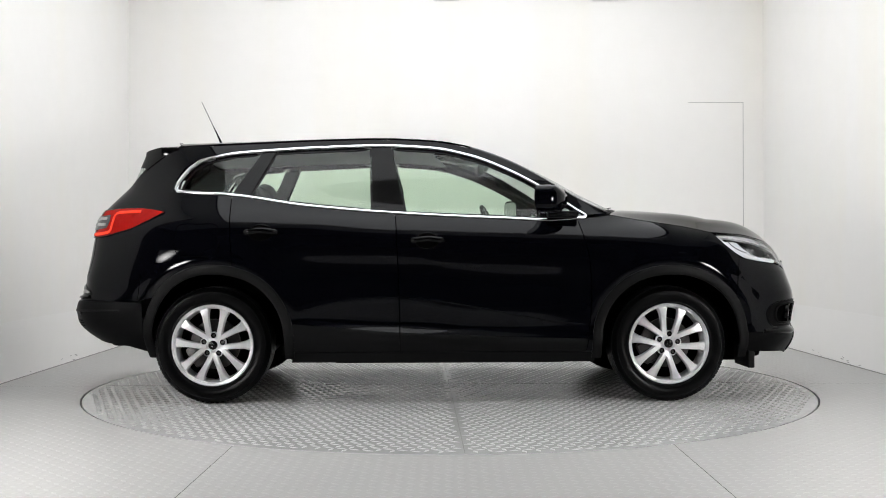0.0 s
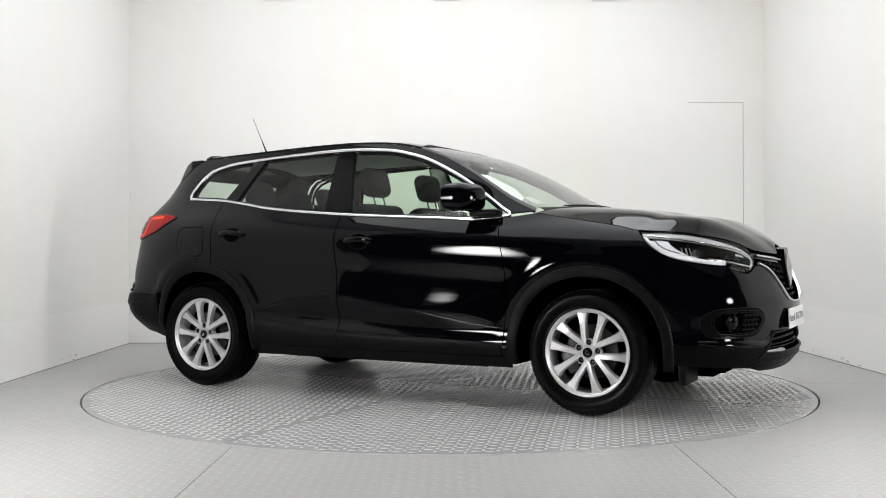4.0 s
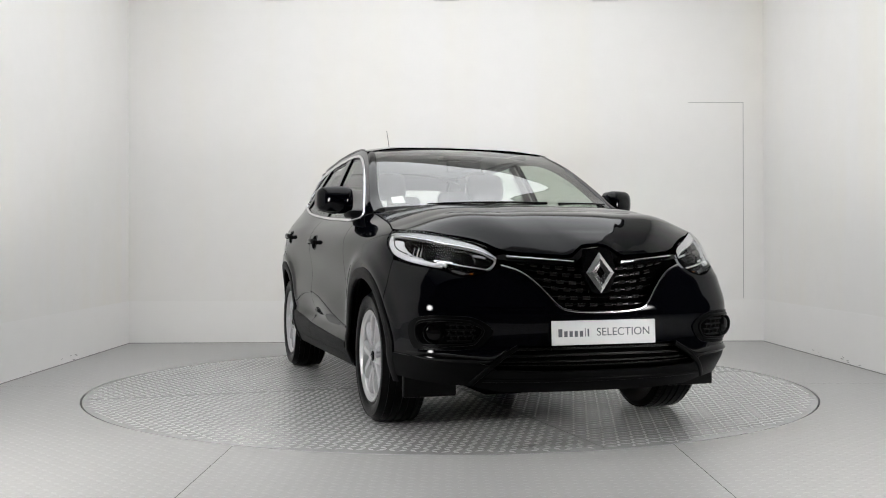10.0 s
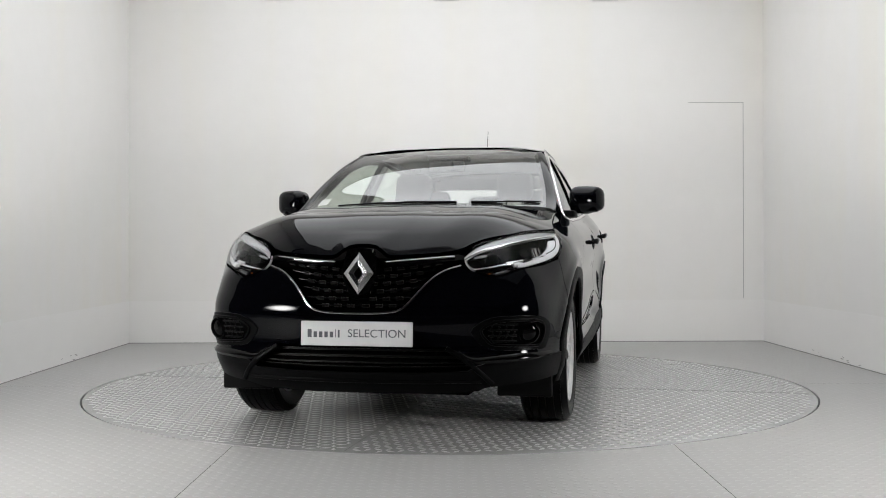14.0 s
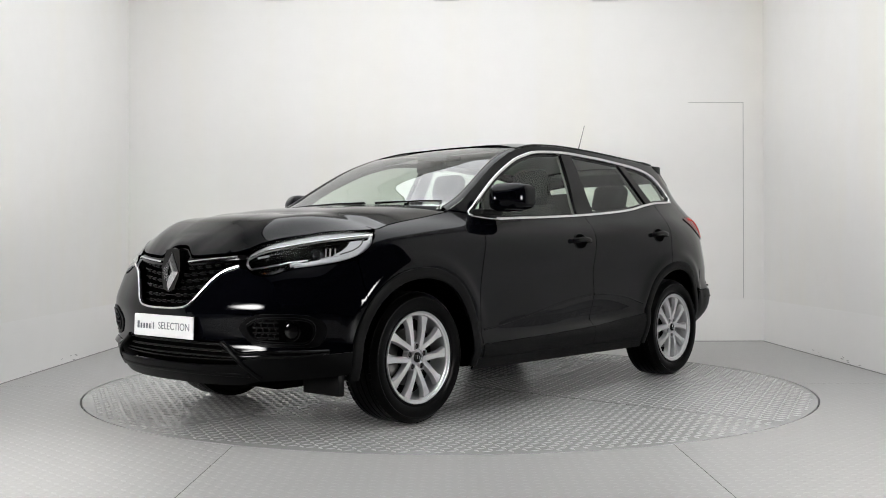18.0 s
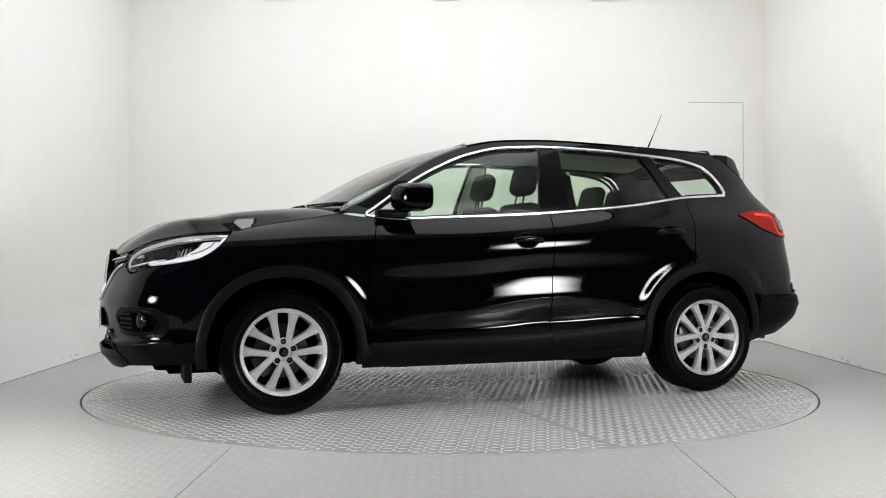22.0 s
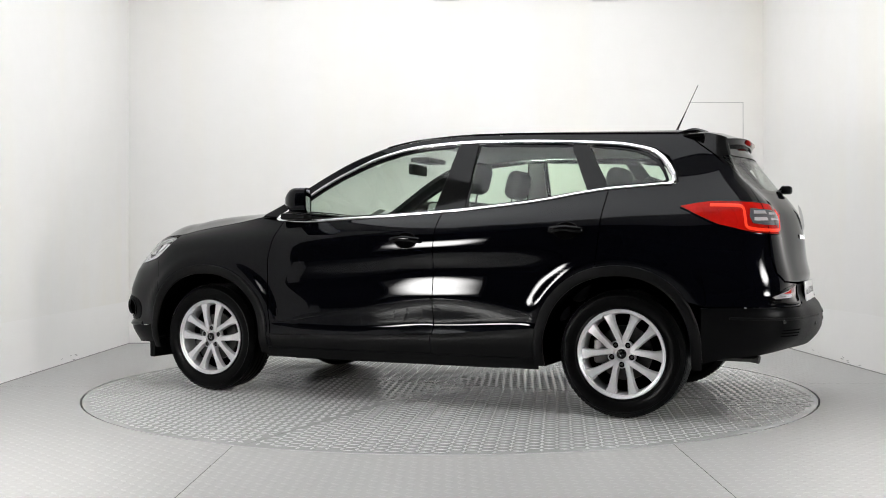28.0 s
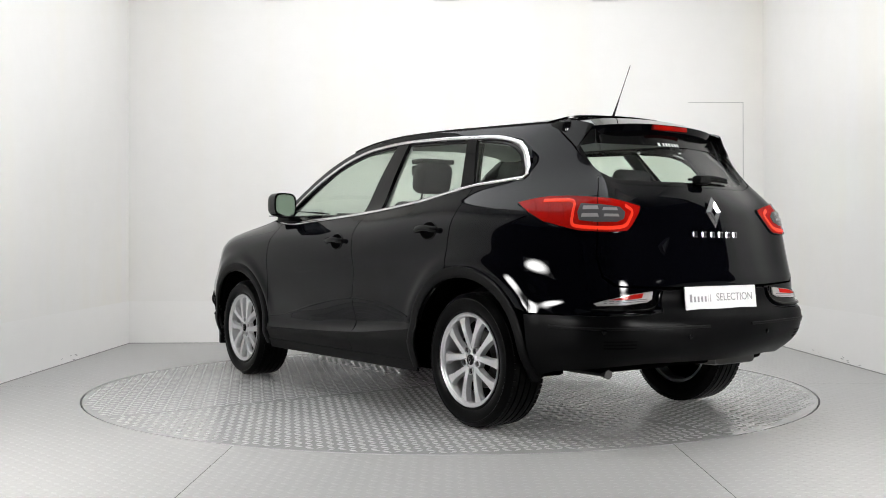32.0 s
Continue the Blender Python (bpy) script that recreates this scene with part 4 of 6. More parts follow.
for z in (0.362, 0.388, 0.414, 0.437):
    skin_ribbon("intake_slat", [(float(af(y)), z) for y in np.linspace(0.51 - 1.1 * (z - 0.362), 1.1 * (z - 0.362) - 0.51, 30)], 0.008, "plastic", car, h=0.0, base=-0.030)

# bonnet: between the wing lines, the cowl and the grille's upper edge
hood_edge = [(float(a), float(HOOD(a))) for a in np.linspace(1.87, 0.515, 34)]
EL = skin([p[0] for p in hood_edge], [p[1] for p in hood_edge])
fr_line = np.array([(float(af(y)), z) for y, z in HOOD_FRONT] + [(float(af(-y)), z) for y, z in HOOD_FRONT[::-1]])
FULL = skin(fr_line[:, 0], fr_line[:, 1])
plain = np.array([min(z, 0.857 + 0.007 * (y / 0.286)**2) if y < 0.15 else z for y, z in HOOD_FRONT])
FE = skin(fr_line[:, 0], np.concatenate([plain, plain[::-1]]))
COWL = spline([tuple(EL[0]), (1.045, 0.60, 1.118), (1.115, 0.30, 1.134), (1.135, 0.0, 1.138), (1.115, -0.30, 1.134), (1.045, -0.60, 1.118), tuple(EL[0] * [1, -1, 1])], 6)


def hood_bulge(u, v):
    w = 2 * v - 1
    dome = np.sin(np.pi * np.clip(u, 0, 1))**0.8 * (1 - np.abs(w)**2.6) * 0.070 + np.exp(-((u - 0.64) / 0.25)**2) * (1 - np.abs(w)**3) * 0.022 * np.clip((1 - u) / 0.12, 0, 1)
    nose_drop = (1 - np.abs(w)**3) * np.exp(-((u - 0.62) / 0.25)**2) * 0.003
    ridge = np.exp(-((np.abs(w) - 0.68) / 0.20)**2) * (1 - np.abs(w)**6) * np.sin(np.pi * np.clip(u, 0, 1))**0.7 * 0.020
    z = dome + nose_drop + ridge
    # the edge arches up over the emblem; the arch dies out a hand's width behind it
    m = v.shape[1]
    arc = np.concatenate([[0], np.cumsum(np.linalg.norm(np.diff(FE, axis=0), axis=1))])
    at = np.interp(np.linspace(0, arc[-1], m), arc, FE[:, 1])
    gap = np.stack([np.interp(-at, -FULL[:, 1], FULL[:, k]) - np.interp(-at, -FE[:, 1], FE[:, k]) for k in (0, 1, 2)], 1) * [1, 0, 1]
    fade = np.clip((u - 0.84) / 0.16, 0, 1)**1.6
    return np.concatenate([0 * z, 0 * z, z], 2) + gap[None] * fade


hood, HOODG = coons("bonnet", EL, EL * [1, -1, 1], COWL, FE, "paint", car, bulge=hood_bulge, n=72, m=80, flip=True)

# ---- glasshouse ----
rail_pts = lambda x0, x1, n: skin([float(ax(x)) for x in np.linspace(x0, x1, n)], [float(RAIL(x)) for x in np.linspace(x0, x1, n)])
RL = rail_pts(0.18, -1.60, 40)
HEAD = spline([tuple(RL[0]), (0.125, 0.42, 1.535), (0.082, 0.20, 1.546), (0.068, 0.0, 1.550), (0.082, -0.20, 1.546), (0.125, -0.42, 1.535), tuple(RL[0] * [1, -1, 1])], 6)
TAIL = spline([tuple(RL[-1]), (-1.615, 0.42, 1.544), (-1.635, 0.20, 1.558), (-1.640, 0.0, 1.563), (-1.635, -0.20, 1.558), (-1.615, -0.42, 1.544), tuple(RL[-1] * [1, -1, 1])], 6)


def roof_bulge(u, v):
    w = 2 * v - 1
    z = np.sin(np.pi * np.clip(u, 0, 1)) * (1 - np.abs(w)**6) * -0.006
    return np.concatenate([0 * z, 0 * z, z], 2)


roof, ROOFG = coons("roof", RL, RL * [1, -1, 1], HEAD, TAIL, "paint", car, bulge=roof_bulge, n=40, m=36, flip=True)
AP = rail_pts(0.995, 0.18, 24)
in_off = np.stack([np.linspace(-0.02, -0.005, 24), np.linspace(-0.060, -0.045, 24), np.linspace(0.022, 0.012, 24)], 1)
WS = AP + in_off
for sgn in (1, -1):
    bm = bmesh.new()
    rows = []
    for k in np.linspace(0, 1, 6):
        c = AP * (1 - k) + WS * k + np.array([0, 0, 1.0]) * math.sin(math.pi * k) * 0.006
        rows.append([bm.verts.new((p[0], p[1] * sgn, p[2])) for p in c])
    rows.append([bm.verts.new((p[0] - 0.02, p[1] * sgn - sgn * 0.02, p[2] - 0.03)) for p in WS])
    for r in range(len(rows) - 1):
        for i in range(len(rows[0]) - 1):
            bm.faces.new((rows[r][i], rows[r][i + 1], rows[r + 1][i + 1], rows[r + 1][i]))
    bmesh.ops.recalc_face_normals(bm, faces=bm.faces)
    if sum(f.normal.y for f in bm.faces) * sgn < 0:
        bmesh.ops.reverse_faces(bm, faces=bm.faces)
    part("windscreen_pillar", bm, "paint", car)
W0 = spline([tuple(WS[0]), (1.035, 0.56, 1.128), (1.085, 0.28, 1.140), (1.10, 0.0, 1.144), (1.085, -0.28, 1.140), (1.035, -0.56, 1.128), tuple(WS[0] * [1, -1, 1])], 6)
W1 = spline([tuple(WS[-1]), (0.135, 0.40, 1.531), (0.092, 0.20, 1.546), (0.078, 0.0, 1.550), (0.092, -0.20, 1.546), (0.135, -0.40, 1.531), tuple(WS[-1] * [1, -1, 1])], 6)
screen_bulge = lambda u, v: np.concatenate([np.sin(np.pi * np.clip(u, 0, 1)) * (1 - np.abs(2 * v - 1)**2) * k for k in (0.018, 0.0, 0.022)], 2)
windscreen, WSG = coons("windscreen", WS, WS * [1, -1, 1], W0, W1, "screen", car, "clear windscreen", bulge=screen_bulge, flip=False, thick=0)

# ---- tail ----
def tail(half):
    """Points from the tail's centre round its left side, closed by their mirror image."""
    return half + [(2 * LEN - a, z) for a, z in half[::-1] if abs(a - LEN) > 1e-6]


gate = ([(LEN, 1.182), (5.40, 1.185), (5.25, 1.190), (5.12, 1.208), (5.012, 1.228), (5.001, 1.130)] + [(a, z + 0.004) for a, z in TAIL_LAMP[5:8]] + [(5.282, 1.053), (5.256, 1.026), (5.216, 0.986), (5.178, 0.963)]
        + [(5.10, 0.957), (5.000, 0.957), (4.993, 0.85), (5.022, 0.765), (5.090, 0.722), (5.32, 0.712), (LEN, 0.706)])
skin_panel("tailgate", tail(gate), "paint", car)
pane = [(LEN, 1.192), (5.40, 1.195), (5.25, 1.200), (5.12, 1.218), (5.02, 1.238), (4.91, 1.273), (4.825, 1.311), (4.742, 1.375), (4.76, 1.46), (LEN, 1.475)]
skin_panel("rear_window", tail(pane), "dark_glass", car, "tinted rear window", h=-0.006, flange=0, step=0.05)
skin_panel("rear_window_band", tail([(LEN, 1.400), (5.20, 1.399), (4.90, 1.394), (4.752, 1.384), (4.765, 1.462), (LEN, 1.478)]), "gloss", car, "black band along the head of the rear window", h=-0.003, flange=0, step=0.05)
edge = [(a, z + 0.006) for a, z in pane[:8]]
skin_ribbon("rear_window_border", spline([(2 * LEN - a, z) for a, z in edge[:0:-1]] + edge, 4), 0.024, "gloss", car, "black printed glass border", h=0.001, base=-0.004)
for mir in (False, True):
    skin_ribbon("bumper_seam", [(4.632, 0.596), (4.628, 0.66), (4.612, 0.74)], 0.003, "liner", car, h=0.0006, mirror=mir)
    skin_panel("gate_fin", [(4.522, 1.514), (4.605, 1.458), (4.705, 1.394), (4.738, 1.372), (4.775, 1.43), (4.84, 1.487), (4.66, 1.515)], "gloss", car, "gloss black fin beside the rear window", h=0.002, mirror=mir)
rear_low = [(LEN, 0.697), (5.368, 0.694), (5.338, 0.597), (5.26, 0.587), (4.93, 0.587), (4.70, 0.586), (float(ax(-1.737)), 0.583), (float(ax(-1.737)), 0.45), (float(ax(-1.745)), 0.295), (float(ax(-1.86)), 0.325),
            (float(ar(0.66)), 0.352), (float(ar(0.45)), 0.362), (LEN, 0.362)]
rear_bumper = skin_panel("rear_bumper", tail(rear_low), "skirt", car, "matte black rear bumper", h=0.003)

# ---- wheels ----
def make_wheel():
    bm = bmesh.new()
    lathe(bm, [(0.233, -0.004), (0.236, 0.0), (0.234, 0.004), (0.229, 0.002), (0.225, -0.004), (0.217, -0.016), (0.209, -0.06), (0.205, -0.15), (0.212, -0.195), (0.224, -0.20), (0.233, -0.195)], n=64, closed=True)
    bmesh.ops.recalc_face_normals(bm, faces=bm.faces)
    wheel = part("wheel", bm, "alloy", car, "silver alloy wheel with five pairs of spokes", angle=40)
    bm = bmesh.new()
    tread = []
    for h0 in (-0.052, -0.092, -0.128, -0.168):
        tread += [(0.3365, h0 + 0.004), (0.329, h0 + 0.003), (0.329, h0 - 0.003), (0.3365, h0 - 0.004)]
    lathe(bm, [(0.230, -0.010), (0.237, 0.000), (0.244, 0.002), (0.250, 0.000), (0.258, 0.006), (0.285, 0.012), (0.303, 0.010), (0.306, 0.0125), (0.310, 0.0115), (0.312, 0.006), (0.325, -0.008), (0.333, -0.022), (0.336, -0.038)]
          + tread + [(0.336, -0.182), (0.332, -0.197), (0.322, -0.212), (0.300, -0.226), (0.275, -0.222), (0.230, -0.205)], n=96, closed=True)
    bmesh.ops.recalc_face_normals(bm, faces=bm.faces)
    part("tyre", bm, "rubber", wheel, "black road tyre", angle=40)
    bm = bmesh.new()
    for i in range(72):
        m = Matrix.Rotation(-2 * math.pi * i / 72, 4, "Y")
        for s0, s1 in ((-0.050, -0.018), (-0.205, -0.172)):
            box(bm, 0.322, 0.3345, s0, s1, -0.0115, 0.0115, m=m)
    tagged(part("tread_block", bm, "rubber", wheel, smooth=False), kind="stuff")
    bm = bmesh.new()
    lathe(bm, [(0.2135, -0.020), (0.2150, -0.009), (0.2180, -0.006), (0.2270, -0.005), (0.2290, -0.008), (0.2290, -0.024)], n=64, closed=True)
    bmesh.ops.recalc_face_normals(bm, faces=bm.faces)
    part("rim_band", bm, "alloy", wheel, angle=40)
    for i in range(5):
        for sgn in (-1, 1):
            bm = bmesh.new()
            rows = []
            for k in range(13):
                t = k / 12
                at = Vector((sgn * (0.001 + 0.0755 * t), 0.046 + 0.160 * t))
                r, ang = at.length, math.atan2(at.x, at.y)
                w = 0.030 + 0.036 * t**5
                face = -0.004 - 0.012 * (1 - t)**2 - 0.012 * t**3 + sgn * 0.0005 * (1 - t)
                dep = 0.034 - 0.008 * t
                c = Vector((r * math.sin(ang), 0, r * math.cos(ang)))
                tang = Vector((math.cos(ang), 0, -math.sin(ang)))
                rows.append([bm.verts.new(c + tang * u * w + Vector((0, face + h, 0))) for u, h in ((-0.60, -dep), (-0.54, -0.012), (-0.42, -0.0012), (-0.1, -0.003 * (1 - t)), (0.1, -0.003 * (1 - t)), (0.42, -0.0012), (0.54, -0.012), (0.60, -dep))])
            for A, B in zip(rows, rows[1:]):
                for j in range(8):
                    bm.faces.new((A[j], A[(j + 1) % 8], B[(j + 1) % 8], B[j]))
            bm.faces.new(rows[0]); bm.faces.new(rows[-1])
            bmesh.ops.rotate(bm, verts=bm.verts, cent=(0, 0, 0), matrix=Matrix.Rotation(radians(72 * i), 3, "Y"))
            bmesh.ops.recalc_face_normals(bm, faces=bm.faces)
            part("spoke", bm, "alloy", wheel, angle=40)
    bm = bmesh.new()
    lathe(bm, [(0.0001, -0.016), (0.026, -0.014), (0.030, -0.017), (0.040, -0.024), (0.066, -0.027), (0.070, -0.032), (0.072, -0.05), (0.0001, -0.05)], n=40)
    bmesh.ops.recalc_face_normals(bm, faces=bm.faces)
    part("hub", bm, "alloy", wheel)
    bm = bmesh.new()
    lathe(bm, [(0.0001, -0.006), (0.020, -0.007), (0.026, -0.010), (0.027, -0.018), (0.0001, -0.018)], n=32)
    bmesh.ops.recalc_face_normals(bm, faces=bm.faces)
    cap = part("centre_cap", bm, "gloss", wheel, "gloss black centre cap")
    bm = bmesh.new()
    for pts in (((0, 0.016), (0.009, 0.0), (0, -0.016), (-0.009, 0.0)),):
        tube(bm, [(x, -0.005, z) for x, z in pts], 0.0022, 6, closed=True)
    part("cap_mark", bm, "chrome", cap)
    for i in range(5):
        a = radians(72 * i + 36)
        bm = bmesh.new()
        lathe(bm, [(0.0001, -0.020), (0.007, -0.020), (0.008, -0.022), (0.008, -0.03)], n=6)
        bmesh.ops.recalc_face_normals(bm, faces=bm.faces)
        bmesh.ops.translate(bm, verts=bm.verts, vec=(0.056 * math.sin(a), 0.002, 0.056 * math.cos(a)))
        part("lug_bolt", bm, "steel", wheel, smooth=False)
        bm = bmesh.new()
        lathe(bm, [(0.0160, -0.012), (0.0190, -0.012), (0.021, -0.016), (0.021, -0.04), (0.0160, -0.04)], n=24, closed=True)
        bmesh.ops.recalc_face_normals(bm, faces=bm.faces)
        bmesh.ops.translate(bm, verts=bm.verts, vec=(0.056 * math.sin(a), 0, 0.056 * math.cos(a)))
        part("bolt_boss", bm, "alloy", wheel)
        bm = bmesh.new()
        lathe(bm, [(0.0001, -0.0225), (0.0161, -0.0225), (0.0161, -0.026), (0.0001, -0.026)], n=20)
        bmesh.ops.recalc_face_normals(bm, faces=bm.faces)
        bmesh.ops.translate(bm, verts=bm.verts, vec=(0.056 * math.sin(a), 0, 0.056 * math.cos(a)))
        part("bolt_seat", bm, "liner", wheel)
    bm = bmesh.new()
    lathe(bm, [(0.075, -0.085), (0.145, -0.085), (0.146, -0.105), (0.075, -0.105)], n=48, closed=True)
    bmesh.ops.recalc_face_normals(bm, faces=bm.faces)
    part("brake_disc", bm, "steel", wheel, "steel brake disc")
    part("brake_caliper", one_box(0.085, 0.165, -0.125, -0.060, -0.06, 0.07, bevel=0.015), "steel", wheel, "grey brake caliper")
    bm = bmesh.new()
    lathe(bm, [(0.0001, -0.11), (0.21, -0.11), (0.21, -0.115), (0.0001, -0.115)], n=40)
    part("brake_shield", bm, "liner", wheel)
    return wheel


HUB_Z = 0.337
w0 = make_wheel()
w0.matrix_basis = pose(1.323, 0.868, HUB_Z, 0, 36)
copy_thing(w0, pose(-1.323, 0.862, HUB_Z, 0, 0))
copy_thing(w0, pose(1.323, -0.868, HUB_Z, 0, 29, 180))
copy_thing(w0, pose(-1.323, -0.862, HUB_Z, 0, 34, 180))

# ---- underside ----
bm = bmesh.new()
box(bm, -0.90, 0.90, -0.80, 0.80, 0.245, 0.33, bevel=0.02)
box(bm, 0.85, 1.98, -0.52, 0.52, 0.225, 0.36, bevel=0.02)
box(bm, -1.98, -0.85, -0.60, 0.60, 0.31, 0.42, bevel=0.03)
part("underbody", bm, "liner", car, "black underside")
bm = bmesh.new()
box(bm, 1.0, 1.9, -0.45, 0.45, 0.195, 0.23, bevel=0.01)
part("engine_undertray", bm, "liner", car)
for sgn in (1, -1):
    for cx in (1.33, -1.315):
        bm = bmesh.new()
        rows = []
        for i in range(25):
            t = math.pi * i / 24
            x, z = cx + 0.438 * math.cos(t), 0.325 + 0.435 * math.sin(t)
            rows.append([bm.verts.new((x, sgn * y, z)) for y in (float(skin([float(ax(x))], [max(z, 0.30)])[0][1]) - 0.030, 0.55)])
        for A, B in zip(rows, rows[1:]):
            bm.faces.new((A[0], B[0], B[1], A[1]))
        mid = [r[1] for r in rows]
        bm.faces.new(mid)
        part("arch_liner", bm, "liner", car, "black wheel-arch liner")
    part("air_deflector", one_box(1.80, 1.84, sgn * 0.70 - 0.13, sgn * 0.70 + 0.13, 0.188, 0.30, bevel=0.008), "plastic", car, "black flap ahead of the front wheel")
    part("jacking_rail", one_box(-0.62, 0.72, sgn * 0.79 - 0.02, sgn * 0.79 + 0.02, 0.225, 0.262, bevel=0.006), "liner", car)
    part("suspension_arm", one_box(-1.36, -1.28, min(sgn * 0.25, sgn * 0.66), max(sgn * 0.25, sgn * 0.66), 0.22, 0.28, bevel=0.015), "liner", car)
bm = bmesh.new()
tube(bm, [(-1.55, 0.50, 0.31), (-1.80, 0.52, 0.31), (-1.93, 0.54, 0.312), (-1.98, 0.55, 0.305)], 0.022, 14)
part("exhaust_pipe", bm, "steel", car, "dull steel exhaust tailpipe")
part("silencer", one_box(-2.02, -1.78, -0.48, -0.16, 0.300, 0.36, bevel=0.02, segments=2), "steel", car, "dull steel exhaust silencer")

# ---- nose fittings ----
grille_in = [(0.452, 0.803), (0.40, 0.790), (0.345, 0.757), (0.285, 0.70), (0.235, 0.645), (0.185, 0.616), (0.10, 0.606)]
top_edge = [(0.03, 0.900), (0.066, 0.894), (0.098, 0.874), (0.125, 0.853), (0.15, 0.847), (0.286, 0.853), (0.40, 0.862), (0.47, 0.868)]
half = [(float(af(y)), z) for y, z in top_edge] + [(0.515, 0.85), (0.512, 0.815)] + [(float(af(y)), z) for y, z in grille_in]
skin_panel("grille_back", half + [(-a, z) for a, z in half[::-1]], "liner", car, "dark recess of the grille", h=-0.045, flange=0)
upper = [(float(af(y)), z) for y, z in top_edge] + [(0.512, 0.862), (0.508, 0.845), (float(af(0.44)), 0.838), (float(af(0.30)), 0.822), (float(af(0.13)), 0.812), (float(af(0.115)), 0.80), (float(af(0.06)), 0.88)]
upper2 = [(a, z) for a, z in upper[:-2]] + [(float(af(0.10)), 0.835), (float(af(0.05)), 0.875)]
skin_panel("grille_header", upper2 + [(-a, z) for a, z in upper2[::-1]], "gloss", car, "gloss black band above the grille", h=-0.010)
inner_y = pchip([(0.60, 0.10), (0.612, 0.19), (0.640, 0.240), (0.695, 0.29), (0.752, 0.35), (0.785, 0.41), (0.80, 0.455), (0.84, 0.46)])
for k, z in enumerate((0.640, 0.672, 0.704, 0.736, 0.768, 0.800)):
    w = float(inner_y(z)) - 0.012
    zz = lambda y, z=z: z + 0.05 * (abs(y) / 0.45)**2 * (1 if z > 0.7 else 0.4)
    ys = np.linspace(w, -w, 41)
    skin_ribbon("grille_bar", [(float(af(y)), zz(y)) for y in ys], 0.007, "gloss", car, h=0.004, base=-0.030)
    n = max(3, int(w / 0.036))
    for sgn in (1, -1):
        for i in range(n):
            y0 = 0.02 + (i + 0.5 * (k % 2)) * 0.062
            if y0 + 0.034 > w:
                break
            skin_ribbon("grille_tooth", [(sgn * float(af(y)), zz(y)) for y in np.linspace(y0, y0 + 0.034, 4)], 0.013, "plastic", car, h=0.008, base=-0.030)
u_path = [(float(af(y)), z) for y, z in [(0.478, 0.808), (0.44, 0.798), (0.40, 0.785), (0.345, 0.752), (0.285, 0.695), (0.235, 0.640), (0.19, 0.613), (0.10, 0.602), (0.0, 0.601)]]
skin_ribbon("grille_chrome", spline(u_path + [(-a, z) for a, z in u_path[-2::-1]], 5), 0.0105, "chrome", car, "bright chrome strip under the grille", h=0.010)
for sgn in (1, -1):
    skin_ribbon("grille_chrome_bar", [(sgn * float(af(y)), z) for y, z in zip(np.linspace(0.452, 0.125, 14), np.linspace(0.853, 0.828, 14))], 0.009, "chrome", car, "bright chrome strip above the grille", h=0.008, base=-0.006)


def rhombus_badge(m, w, h, name, parent):
    """A plain hollow rhombus with faceted chrome sides."""
    bm = bmesh.new()
    out = [(0, h / 2), (w / 2, 0), (0, -h / 2), (-w / 2, 0)]
    k = 0.30
    A = [bm.verts.new((0.0, x, z)) for x, z in out]
    B = [bm.verts.new((0.012, x * 0.66, z * 0.66)) for x, z in out]
    C = [bm.verts.new((0.005, x * k, z * k)) for x, z in out]
    D = [bm.verts.new((-0.004, x * k, z * k)) for x, z in out]
    for i in range(4):
        j = (i + 1) % 4
        for P, Q in ((A, B), (B, C), (C, D)):
            bm.faces.new((P[i], P[j], Q[j], Q[i]))
    bmesh.ops.recalc_face_normals(bm, faces=bm.faces)
    if sum(f.normal.x * f.calc_area() for f in bm.faces) < 0:
        bmesh.ops.reverse_faces(bm, faces=bm.faces)
    ob = part(name, bm, "emblem", parent, "plain chrome rhombus emblem", smooth=False)
    ob.matrix_local = m
    return ob


P = skin([0.0], [0.775])[0]
bm = bmesh.new()
pts = [(0.0, 0.125), (0.060, 0.115), (0.085, 0.03), (0.082, -0.02), (0.05, -0.095), (0.0, -0.11)]
loop = pts + [(-y, z) for y, z in pts[-2:0:-1]]
F = [bm.verts.new((0.012, y * 0.94, z * 0.94)) for y, z in loop]
R = [bm.verts.new((-0.05, y, z)) for y, z in loop]
bm.faces.new(F)
for i in range(len(loop)):
    bm.faces.new((F[i], F[(i + 1) % len(loop)], R[(i + 1) % len(loop)], R[i]))
bmesh.ops.recalc_face_normals(bm, faces=bm.faces)
mount = part("emblem_mount", bm, "gloss", car, "gloss black emblem mount", smooth=False)
mount.matrix_local = pose(P[0] - 0.008, 0, 0.778, 0, -7)
rhombus_badge(pose(P[0] + 0.006, 0, 0.778, 0, -7), 0.140, 0.190, "emblem", car)


